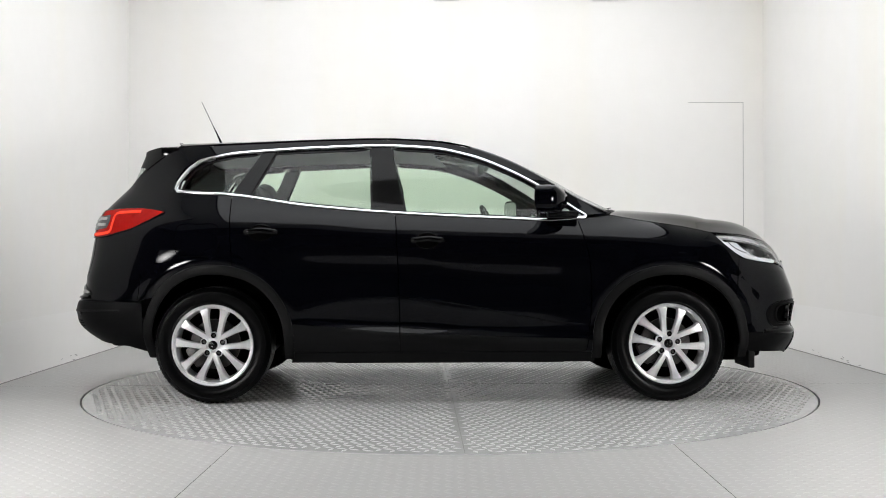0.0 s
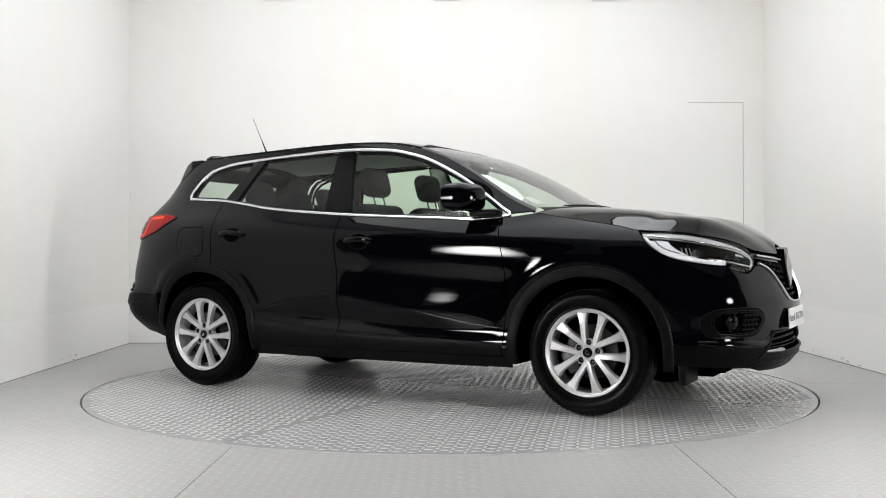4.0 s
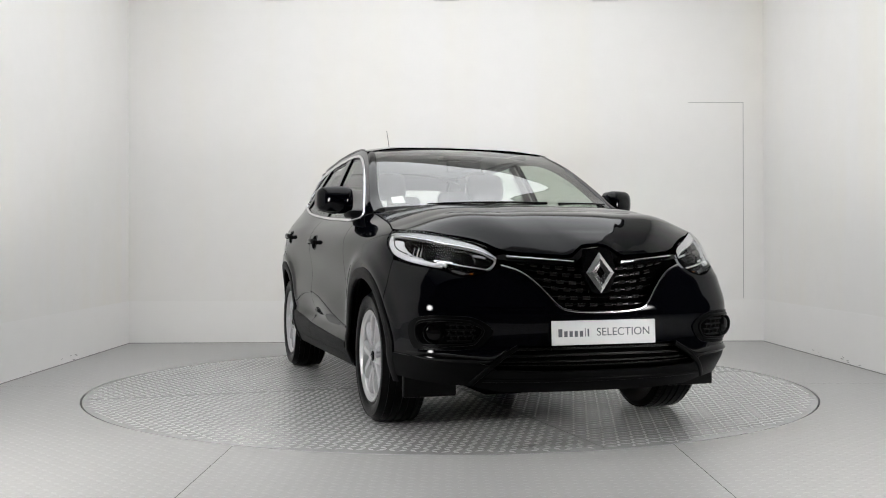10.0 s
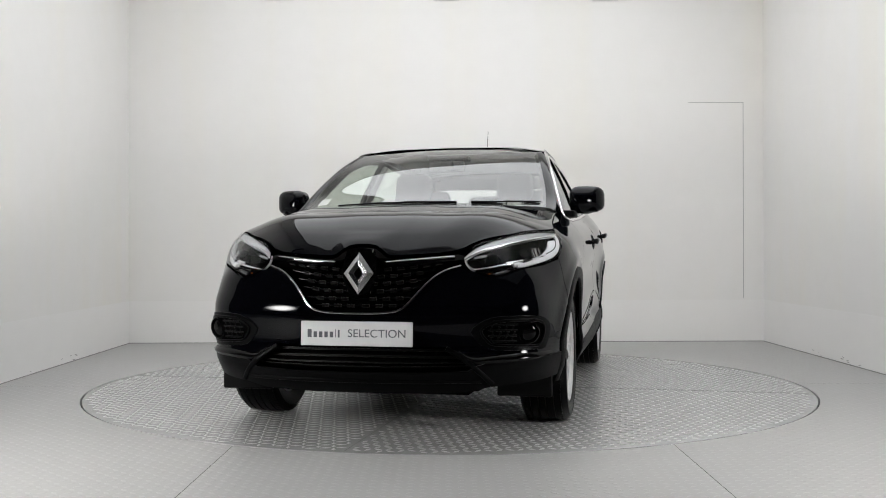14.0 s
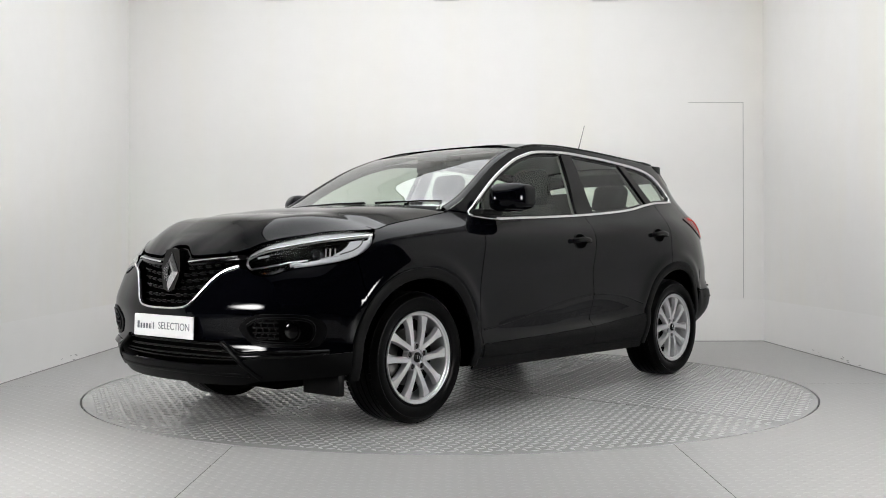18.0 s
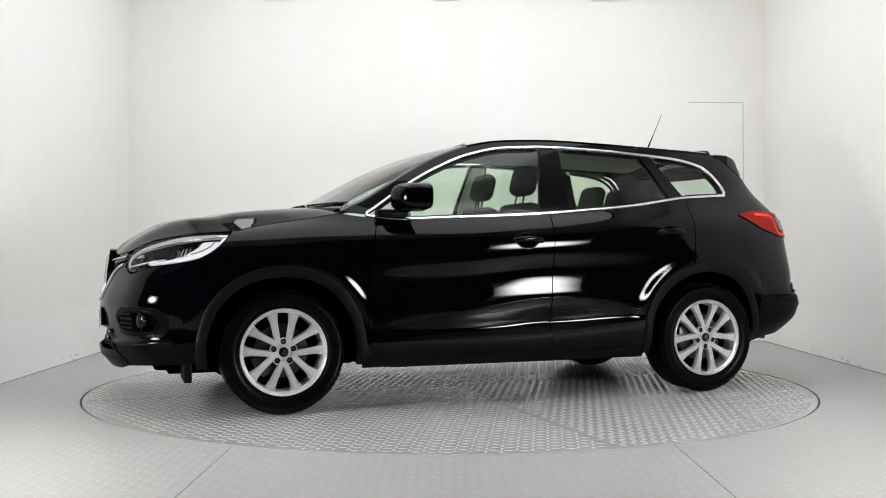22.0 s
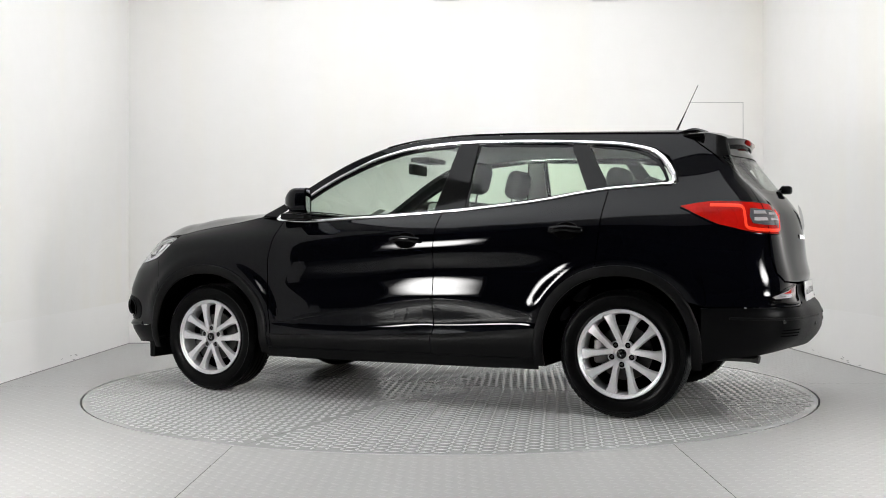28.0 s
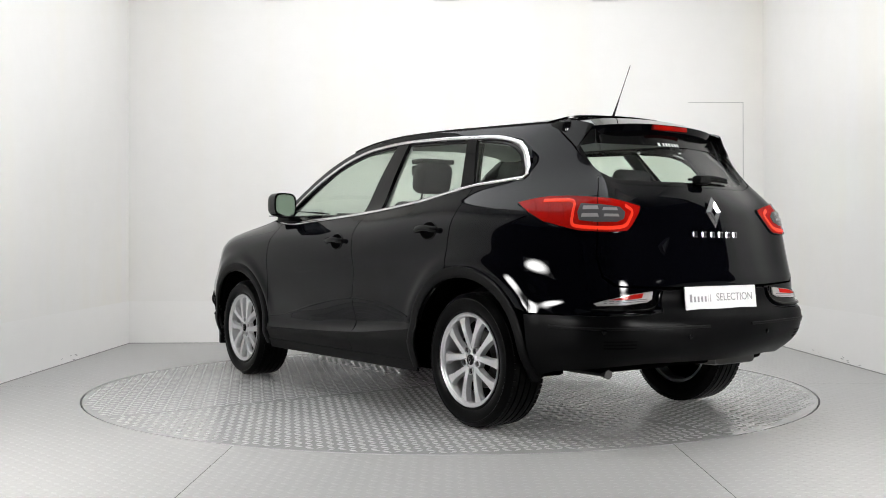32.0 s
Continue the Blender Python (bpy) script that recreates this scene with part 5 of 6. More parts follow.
def plate(m, name, ink, fine):
    """White show plate, 0.52 m wide: a brand word as plain bars, then a lettered word."""
    bm = bmesh.new()
    box(bm, -0.003, 0.003, -0.260, 0.260, -0.055, 0.055, bevel=0.0025)
    ob = part(name, bm, "plate", car, "white show plate with grey print", smooth=False)
    ob.matrix_local = m
    y = -0.228
    for i, (w, h) in enumerate(((0.023, 0.036), (0.020, 0.026), (0.020, 0.026), (0.020, 0.026), (0.020, 0.026), (0.007, 0.038), (0.012, 0.034))):
        part("print_bar", one_box(0.0032, 0.0040, y, y + w - fine, -0.018, -0.018 + h), ink, ob, smooth=False)
        y += w + 0.0055
    t = text_part("print_word", "SELECTION", 0.050, Matrix.Identity(4), ink, ob, "the word SELECTION")
    xs = [v.co.x for v in t.data.vertices]
    k = 0.266 / (max(xs) - min(xs))
    for v in t.data.vertices:
        v.co = Vector((0.0036 + v.co.z, -0.038 + (v.co.x - min(xs)) * k, v.co.y * 1.02))
    return ob


plate(pose(2.255, 0, 0.509, 0, -2), "front_plate", "ink", 0.004)
M["ink_light"] = material("pale_grey_print", (0.20, 0.20, 0.21), 0.5)
plate(pose(-2.184, 0, 0.655, 0, -6, 180), "rear_plate", "ink_light", 0.008)
part("front_plate_holder", one_box(2.19, 2.249, -0.22, 0.22, 0.462, 0.556), "liner", car, smooth=False)
part("rear_plate_holder", one_box(-2.178, -2.10, -0.22, 0.22, 0.61, 0.69), "liner", car, smooth=False)


def inset(poly, d):
    c = np.mean(np.array(poly), 0)
    return [tuple(np.array(p) + (c - np.array(p)) / np.linalg.norm(c - np.array(p)) * d) for p in poly]


for mir in (False, True):
    sg = -1 if mir else 1
    # headlamps
    lamp = skin_panel("headlamp", LAMP, "liner", car, "clear headlamp with a white light guide and dark inner", h=-0.050, flange=0, mirror=mir)
    skin_panel("lens", inset(LAMP, 0.003), "clear", lamp, "clear headlamp cover", h=0.003, flange=0.0, step=0.03, mirror=mir)
    bm = bmesh.new()
    A = skin([sg * p[0] for p in LAMP], [p[1] for p in LAMP])
    Bn = skin_normal([sg * p[0] for p in LAMP], [p[1] for p in LAMP])
    f = [bm.verts.new(A[i] - Bn[i] * 0.002) for i in range(len(LAMP))]
    r = [bm.verts.new(A[i] - Bn[i] * 0.055) for i in range(len(LAMP))]
    for i in range(len(LAMP)):
        j = (i + 1) % len(LAMP)
        bm.faces.new((f[i], f[j], r[j], r[i]))
    part("housing", bm, "liner", lamp, smooth=False)
    M.setdefault("brow", material("grey_silver_trim", (0.42, 0.42, 0.435), 0.30, metal=0.3))
    brow = spline([(1.245, 0.967), (1.150, 0.964), (1.012, 0.953), (0.880, 0.938), (0.745, 0.919), (0.650, 0.902), (0.585, 0.883), (0.535, 0.860), (0.512, 0.846)], 5)
    skin_ribbon("brow_trim", brow, [0.010 + 0.021 * math.sin(math.pi * min(1, max(0, (1.27 - a) / 0.78)))**0.6 for a, z in brow], "brow", lamp, "silver upper trim", h=0.003, base=-0.014, mirror=mir)
    skin_ribbon("brow_edge", [(a, z + 0.002 - 0.015 * math.sin(math.pi * min(1, max(0, (1.27 - a) / 0.78)))**0.6) for a, z in brow], 0.006, "chrome", lamp, "bright edge of the upper trim", h=0.004, base=-0.010, mirror=mir)
    skin_ribbon("brow_tip", spline([(0.516, 0.852), (0.518, 0.828), (0.534, 0.808), (0.560, 0.794)], 4), 0.009, "brow", lamp, h=0.003, base=-0.012, mirror=mir)
    guide = spline([(1.232, 0.958), (1.205, 0.926), (1.165, 0.893), (1.110, 0.868), (1.040, 0.850), (0.950, 0.836), (0.870, 0.825), (0.795, 0.816)], 5)
    M.setdefault("guide", material("white_light_guide", (0.66, 0.67, 0.69), 0.2))
    skin_ribbon("light_guide", guide, [0.011 + 0.013 * math.sin(math.pi * (i / (len(guide) - 1))**0.6) ** 0.7 for i in range(len(guide))], "guide", lamp, "white daytime light guide", h=0.006, base=-0.016, mirror=mir)
    skin_panel("guide_panel", [(1.212, 0.930), (1.160, 0.934), (1.105, 0.928), (1.082, 0.904), (1.050, 0.882), (1.005, 0.862), (1.040, 0.858), (1.110, 0.872), (1.165, 0.900)], "guide", lamp, "broad white end of the light guide", h=-0.008, flange=0.006, mirror=mir)
    # grey strip on the white guide, a groove's shade given as colour
    skin_ribbon("guide_shade_line", spline([(1.178, 0.940), (1.150, 0.908), (1.105, 0.884), (1.040, 0.866)], 4), 0.005, "lens_grey", lamp, h=0.001, base=-0.007, mirror=mir)
    skin_ribbon("guide_hook", spline([(0.835, 0.824), (0.800, 0.826), (0.772, 0.818)], 5), 0.012, "guide", lamp, h=0.007, base=-0.014, mirror=mir)
    skin_ribbon("inner_guide", spline([(1.120, 0.922), (1.060, 0.882), (1.005, 0.860), (0.94, 0.850)], 5), 0.006, "brow", lamp, h=0.004, base=-0.020, mirror=mir)
    skin_ribbon("lower_blade", spline([(0.815, 0.836), (0.72, 0.820), (0.63, 0.806), (0.552, 0.795)], 5), 0.0065, "chrome", lamp, "thin bright blade", h=0.004, base=-0.012, mirror=mir)
    for a0, z0, r0, glass, ring in ((0.915, 0.880, 0.027, "gloss", "lens_grey"), (0.700, 0.853, 0.018, "gloss", "liner")):
        c = skin([sg * a0], [z0])[0]
        n = Vector(skin_normal([sg * a0], [z0])[0])
        fwd = (Vector((0.75, 0.0, 0.0)) + n * 0.6).normalized()
        rot = fwd.to_track_quat("Y", "Z").to_matrix()
        at = Matrix.Translation(Vector(c) - n * 0.036) @ rot.to_4x4()
        bm = bmesh.new()
        lathe(bm, [(r0 * 1.10, -0.03), (r0 * 1.12, 0.0), (r0 * 1.07, 0.003), (r0 * 1.02, -0.004), (r0, -0.012)], n=28)
        bmesh.ops.recalc_face_normals(bm, faces=bm.faces)
        bmesh.ops.transform(bm, matrix=at, verts=bm.verts)
        part("projector_ring", bm, ring, lamp, "projector ring")
        bm = bmesh.new()
        lathe(bm, [(r0 * math.cos(t), -0.012 + 0.022 * math.sin(t)) for t in np.linspace(0, math.pi / 2 - 0.01, 8)], n=28)
        bmesh.ops.recalc_face_normals(bm, faces=bm.faces)
        bmesh.ops.transform(bm, matrix=at, verts=bm.verts)
        part("projector", bm, glass, lamp, "dark glass projector")
    for a0, w0 in ((0.968, 0.007), (0.990, 0.009), (1.016, 0.006)):
        skin_ribbon("lamp_rib", [(a0, 0.862), (a0 + 0.004, 0.880), (a0 + 0.008, 0.902)], w0, "chrome", lamp, "bright reflector rib", h=0.003, base=-0.026, mirror=mir)
    skin_ribbon("reflector_shelf", spline([(0.870, 0.848), (0.80, 0.842), (0.745, 0.838)], 4), 0.010, "chrome", lamp, "bright reflector shelf", h=0.003, base=-0.028, mirror=mir)
    skin_ribbon("reflector_shelf", spline([(0.662, 0.872), (0.61, 0.866), (0.57, 0.858)], 4), 0.007, "brow", lamp, h=0.003, base=-0.024, mirror=mir)
    skin_ribbon("inner_bracket", [(0.640, 0.860), (0.625, 0.850), (0.628, 0.838)], 0.006, "lens_grey", lamp, h=0.003, base=-0.028, mirror=mir)
    c = skin([sg * 0.632], [0.784])[0]
    n = Vector(skin_normal([sg * 0.632], [0.784])[0])
    bm = bmesh.new()
    bmesh.ops.create_uvsphere(bm, u_segments=12, v_segments=8, radius=0.0055)
    for v in bm.verts:
        v.co.z *= 0.55
    bmesh.ops.translate(bm, verts=bm.verts, vec=Vector(c) - n * 0.022)
    part("indicator_bulb", bm, "amber", lamp, "amber indicator bulb")
    skin_ribbon("indicator_bowl", [(0.735, 0.800), (0.700, 0.790), (0.665, 0.783)], 0.014, "lens_grey", lamp, h=0.003, base=-0.024, mirror=mir)
    # fog lamp in its bezel
    bez = [(1.030, 0.540), (0.950, 0.572), (0.820, 0.586), (0.680, 0.588), (0.610, 0.580), (0.555, 0.555), (0.522, 0.520), (0.550, 0.480), (0.595, 0.443), (0.680, 0.432), (0.834, 0.430), (0.980, 0.434), (1.040, 0.490)]
    bez = [(min(a, 0.79) + 0.62 * max(0, a - 0.79), z) for a, z in bez]
    bezel = skin_panel("fog_bezel", [tuple(p) for p in spline(bez, 2, True)], "skirt", car, "matte black fog-lamp surround", h=0.005, mirror=mir)
    hole = [tuple(p) for p in spline([(0.872, 0.550), (0.800, 0.568), (0.665, 0.567), (0.610, 0.555), (0.568, 0.524), (0.600, 0.475), (0.640, 0.458), (0.800, 0.450), (0.858, 0.454), (0.888, 0.500)], 3, True)]
    # flat black patch over the bezel, painting in the recess's shade
    skin_panel("recess_shade", hole, "liner", bezel, h=0.0065, flange=0, mirror=mir)
    skin_ribbon("bezel_rim", hole, 0.012, "skirt", bezel, h=0.008, base=0.004, closed=True, mirror=mir)
    for k, z in enumerate((0.475, 0.500, 0.525, 0.550)):
        skin_ribbon("bezel_slat", [(a, z) for a in np.linspace(0.592 + 0.02 * abs(k - 1.5), 0.73, 6)], 0.008, "plastic", bezel, h=0.006, base=0.006, mirror=mir)
        for a0 in (0.612, 0.645, 0.678, 0.708):
            skin_ribbon("bezel_tooth", [(a0 + 0.008 * (k % 2), z + 0.004), (a0 + 0.008 * (k % 2) + 0.004, z + 0.020)], 0.007, "plastic", bezel, h=0.005, base=0.006, mirror=mir)
    c = Vector(skin([sg * 0.785], [0.513])[0])
    n = Vector(skin_normal([sg * 0.785], [0.513])[0])
    rot = (n + Vector((0.8, 0, 0))).normalized().to_track_quat("Y", "Z").to_matrix().to_4x4()
    bm = bmesh.new()
    lathe(bm, [(0.052, -0.01), (0.052, 0.006), (0.047, 0.010), (0.042, 0.002), (0.041, -0.01)], n=28)
    bmesh.ops.recalc_face_normals(bm, faces=bm.faces)
    bmesh.ops.transform(bm, matrix=Matrix.Translation(c + n * 0.008) @ rot, verts=bm.verts)
    fog = part("fog_lamp", bm, "gloss", bezel, "round fog lamp")
    bm = bmesh.new()
    lathe(bm, [(0.041 * math.cos(t), -0.002 + 0.012 * math.sin(t)) for t in np.linspace(0, math.pi / 2 - 0.01, 7)], n=28)
    bmesh.ops.recalc_face_normals(bm, faces=bm.faces)
    bmesh.ops.transform(bm, matrix=Matrix.Translation(c + n * 0.008) @ rot, verts=bm.verts)
    part("fog_lens", bm, "gloss", bezel, "dark glass fog lens")
    # upward-facing blade under the surround
    blade = spline([(0.960, 0.410), (0.860, 0.406), (0.750, 0.403), (0.620, 0.398), (0.550, 0.393), (0.508, 0.402), (0.466, 0.430)], 5)
    fade = np.sin(np.linspace(0.25, math.pi - 0.1, len(blade)))**0.5
    rows = []
    for dz, out in ((0.016, 0.001), (0.008, 0.007), (-0.004, 0.013), (-0.009, 0.013), (-0.020, 0.001)):
        aa, zz = sg * blade[:, 0], blade[:, 1] + dz * fade
        rows.append(skin(aa, zz) + skin_normal(aa, zz) * (out * fade + 0.002)[:, None])
    bm = bmesh.new()
    gv = [[bm.verts.new(p) for p in r] for r in rows]
    for A, B in zip(gv, gv[1:]):
        for i in range(len(A) - 1):
            bm.faces.new((A[i], A[i + 1], B[i + 1], B[i]))
    bmesh.ops.recalc_face_normals(bm, faces=bm.faces)
    part("bumper_blade", bm, "gloss", car, "gloss black blade under the fog lamp", angle=40)
    # tail lamps: red cover, grey centre, rim
    tl = skin_panel("tail_lamp", inset(TAIL_LAMP, 0.002), "red", car, "red tail lamp with a grey centre", h=0.006, flange=0.02, mirror=mir)
    dark = [(4.895, 1.090), (5.03, 1.083), (5.13, 1.074), (5.165, 1.052), (5.150, 1.022), (5.10, 1.006), (4.98, 1.006), (4.895, 1.014), (4.88, 1.05)]
    skin_panel("lamp_centre", dark, "lens_grey", tl, "dark centre of the tail lamp", h=0.0105, flange=0.004, mirror=mir)
    for a0, a1, z0, z1 in ((4.910, 5.000, 1.062, 1.078), (4.905, 5.000, 1.028, 1.044), (5.020, 5.110, 1.058, 1.070), (5.025, 5.115, 1.030, 1.042)):
        skin_panel("lamp_cell", [(a0, z0), (a1, z0), (a1 - 0.006, z1), (a0 + 0.004, z1)], "reflector", tl, "clear reflector cell", h=0.0125, flange=0.004, mirror=mir)
    glow = [(4.66, 1.110), (4.76, 1.108), (4.845, 1.100), (4.852, 1.05), (4.855, 1.000), (4.90, 0.986), (5.0, 0.980), (5.10, 0.982), (5.165, 0.995), (5.205, 1.03), (5.225, 1.06), (5.18, 1.083)]
    M.setdefault("red_bright", material("bright_red_guide", (0.92, 0.045, 0.018), 0.15, coat=0.3, specular=0.1))
    skin_ribbon("red_guide", spline(glow, 4), 0.016, "red_bright", tl, "brighter red light guide", h=0.003, base=0.006, mirror=mir)
    for k, a0 in enumerate((4.625, 4.705, 4.790)):
        skin_ribbon("lens_step", spline([(a0 - 0.030, 1.118 - 0.004 * k), (a0, 1.085 - 0.005 * k), (a0 + 0.012, 1.052 - 0.012 * k), (a0 + 0.004, 1.043 - 0.022 * k)], 4), 0.004, "red_dark", tl, "darker step in the red lens", h=0.001, base=0.006, mirror=mir)
    skin_ribbon("lamp_split", [(4.995, 1.122), (4.997, 1.06), (4.994, 0.964)], 0.004, "liner", tl, h=0.0015, base=0.008, mirror=mir)
    skin_ribbon("lamp_rim", spline(TAIL_LAMP, 3, True), 0.006, "gloss", tl, h=0.004, base=0.002, closed=True, mirror=mir)
    # rear reflector and fog lamp in the bumper corner
    rec = [(4.955, 0.628), (4.99, 0.655), (5.10, 0.686), (5.315, 0.712 - 0.012), (5.318, 0.64), (5.28, 0.610), (5.0, 0.612)]
    skin_panel("reflector_recess", rec, "gloss", car, "gloss black reflector recess", h=0.004, mirror=mir)
    rf = skin_panel("rear_reflector", [(4.975, 0.640), (5.04, 0.660), (5.15, 0.681), (5.298, 0.694), (5.290, 0.655), (5.255, 0.640), (5.10, 0.632), (4.99, 0.630)], "reflector", car, "clear and red rear reflector", h=0.010, flange=0.008, mirror=mir)
    skin_panel("red_half", [(5.04, 0.656), (5.15, 0.678), (5.235, 0.686), (5.225, 0.662), (5.12, 0.654)], "red", rf, "red upper part", h=0.0125, flange=0.003, mirror=mir)
    for z0 in (0.640, 0.649):
        skin_ribbon("reflector_rib", [(a, z0 + 0.03 * (a - 5.02)) for a in np.linspace(5.02, 5.26, 8)], 0.003, "lens_grey", rf, h=0.0015, base=0.010, mirror=mir)
    skin_ribbon("recess_lip", spline([(4.965, 0.612), (5.10, 0.606), (5.25, 0.606), (5.318, 0.632), (5.345, 0.690)], 4), 0.012, "gloss", car, "gloss black lip under the reflector", h=0.010, base=0.002, mirror=mir)
    # parking sensors
    for a0, z0 in ((5.02, 0.520), (5.47, 0.485)):
        c = skin([sg * a0], [z0])[0]
        n = Vector(skin_normal([sg * a0], [z0])[0])
        bm = bmesh.new()
        lathe(bm, [(0.011, 0.0), (0.011, 0.004), (0.009, 0.005), (0.0001, 0.005)], n=16)
        bmesh.ops.recalc_face_normals(bm, faces=bm.faces)
        bmesh.ops.transform(bm, matrix=Matrix.Translation(Vector(c) + n * 0.002) @ n.to_track_quat("Y", "Z").to_matrix().to_4x4(), verts=bm.verts)
        part("parking_sensor", bm, "gloss", car, "small black parking sensor")
    # black strips laid on the bumper as the shade of three grooves
    for z0 in (0.445, 0.460, 0.475):
        skin_ribbon("groove_shade", [(a, z0) for a in np.linspace(5.02, 5.17, 6)], 0.006, "liner", car, h=0.001, base=0.003, mirror=mir)
    skin_ribbon("bumper_crease", [(a, 0.535 - 0.01 * (a - 4.8)) for a in np.linspace(4.75, 5.60, 24)], 0.012, "plastic", car, h=0.005, base=0.002, mirror=mir)
    # door handles; the hollows' shade is painted as flat matte black ovals
    for a0, z0 in ((2.950, 0.935), (3.905, 0.982)):
        ell = [(a0 + 0.004 + 0.068 * math.cos(t), z0 + 0.002 + 0.046 * math.sin(t)) for t in np.linspace(0, 2 * math.pi, 20, endpoint=False)]
        hollow = skin_panel("hollow_shade", ell, "liner", car, h=0.0012, flange=0, mirror=mir)
        skin_ribbon("hollow_rim", ell, 0.006, "gloss", car, h=0.003, base=0.0005, closed=True, mirror=mir)
        prof = [(-0.094, 0.002), (-0.086, 0.018), (-0.062, 0.028), (0.0, 0.033), (0.062, 0.029), (0.082, 0.018), (0.090, 0.002)]
        C = spline([(a0 - da, z0 + 0.010 * (1 - abs(da) / 0.12), h) for da, h in prof], 4)
        base = skin(sg * C[:, 0], C[:, 1])
        N = skin_normal(sg * C[:, 0], C[:, 1])
        path = base + N * C[:, 2:3]
        bm = bmesh.new()
        tube(bm, path, [0.013 if 2 < i < len(path) - 3 else 0.009 for i in range(len(path))], 10)
        for v in bm.verts:
            k = int(np.argmin(np.abs(path[:, 0] - v.co.x)))
            v.co.z = path[k, 2] + (v.co.z - path[k, 2]) * 1.25
        bmesh.ops.recalc_face_normals(bm, faces=bm.faces)
        part("door_handle", bm, "gloss", car, "gloss black door handle")
    # mirrors
    bm = bmesh.new()
    rows = []
    for k in range(9):
        t = k / 8
        x = 0.745 - 0.150 * t
        g = (1 - (1 - min(1, t * 1.9))**2.4) if t < 0.55 else 1 - 0.04 * (t - 0.55)
        ring_pts = []
        for j in range(24):
            q = 2 * math.pi * j / 24
            c, s = math.cos(q), math.sin(q)
            e = 0.55
            yy = 0.915 + (0.100 if c > 0 else 0.100) * math.copysign(abs(c)**e, c) * (0.45 + 0.55 * g)
            zz = 1.178 + (0.080 if s > 0 else 0.070) * math.copysign(abs(s)**e, s) * (0.35 + 0.65 * g) - (0.012 if c < 0 and s < 0 else 0)
            ring_pts.append(bm.verts.new((x - 0.38 * (yy - 0.83), sg * yy, zz)))
        rows.append(ring_pts)
    for A, B in zip(rows, rows[1:]):
        for j in range(24):
            bm.faces.new((A[j], A[(j + 1) % 24], B[(j + 1) % 24], B[j]))
    bm.faces.new(rows[0])
    bmesh.ops.recalc_face_normals(bm, faces=bm.faces)
    door_mirror = part("door_mirror", bm, "paint", car, "gloss black door mirror", angle=60)
    bm = bmesh.new()
    vs = [bm.verts.new((v.co.x - 0.002, v.co.y * 0.86 + sg * 0.915 * 0.14, v.co.z * 0.86 + 1.178 * 0.14)) for v in door_mirror.data.vertices[-24:]]
    bm.faces.new(vs)
    part("mirror_glass", bm, "mirror", door_mirror, "mirror glass")
    bm = bmesh.new()
    box(bm, 0.62, 0.80, min(sg * 0.775, sg * 0.86), max(sg * 0.775, sg * 0.86), 1.072, 1.112, bevel=0.014)
    part("mirror_foot", bm, "plastic", door_mirror, "black mirror foot")
    part("mirror_seam", one_box(0.58, 0.680, sg * 0.900 - 0.062, sg * 0.915 + 0.062, 1.107, 1.112, bevel=0.003), "plastic", door_mirror)

# fuel flap on the right side
flap = spline([(float(ax(x)), z) for x, z in ((-1.300, 1.030), (-1.40, 1.035), (-1.52, 1.030), (-1.535, 0.95), (-1.515, 0.858), (-1.40, 0.850), (-1.290, 0.858), (-1.283, 0.95))], 5, True)
skin_ribbon("fuel_flap_seam", flap, 0.004, "liner", car, "outline of the fuel flap", h=0.0008, closed=True, mirror=True)

# ---- tail fittings ----
bm = bmesh.new()
cols = []
for i in range(29):
    w = -1 + 2 * i / 28
    y = 0.525 * math.copysign(abs(w)**0.9, w)
    k = abs(w)
    front = Vector((-1.600 - 0.04 * (1 - k * k), y * 0.98, 1.512 + 0.052 * (1 - k**2)))
    tip = Vector((-1.868 + 0.15 * k**3, y * 0.97, 1.508 - 0.030 * k**2))
    low = tip + Vector((0.012, 0, -0.032 - 0.03 * k**6))
    under = Vector((-1.775, y * 0.93, 1.455 - 0.015 * k**2))
    mid = (front + tip) / 2 + Vector((0, 0, 0.010))
    cols.append([bm.verts.new(p) for p in (front, mid, tip + Vector((0.02, 0, 0.002)), tip, low, under, front + Vector((0.03, 0, -0.05)))])
for A, B in zip(cols, cols[1:]):
    for r in range(7):
        bm.faces.new((A[r], B[r], B[(r + 1) % 7], A[(r + 1) % 7]))
bm.faces.new(cols[0]); bm.faces.new(cols[-1])
bmesh.ops.recalc_face_normals(bm, faces=bm.faces)
spoiler = part("roof_spoiler", bm, "paint", car, "gloss black roof spoiler", angle=40)
for sgn in (1, -1):
    part("spoiler_cheek", one_box(-1.70, -1.585, min(sgn * 0.44, sgn * 0.55), max(sgn * 0.44, sgn * 0.55), 1.452, 1.512, bevel=0.01), "gloss", spoiler)
part("high_brake_light", one_box(-1.876, -1.843, -0.125, 0.125, 1.480, 1.505, bevel=0.006), "red", spoiler, "slim red high brake light")
for y, w in ((0.105, 0.016), (0.075, 0.012), (0.055, 0.012), (0.035, 0.012), (0.015, 0.012), (-0.005, 0.012), (-0.025, 0.012)):
    c = skin([2 * LEN - float(ar(abs(y))) if y < 0 else float(ar(y))], [1.405])[0]
    ob = part("sticker_bar", one_box(-0.001, 0.001, -w / 2, w / 2, -0.009, 0.009), "paper", car, smooth=False)
    ob.matrix_local = pose(c[0] - 0.004, y, 1.405, 0, 33)
P = skin([LEN], [1.070])[0]
rhombus_badge(pose(P[0] - 0.006, 0, 1.062, 0, -10, 180), 0.108, 0.155, "emblem", car)
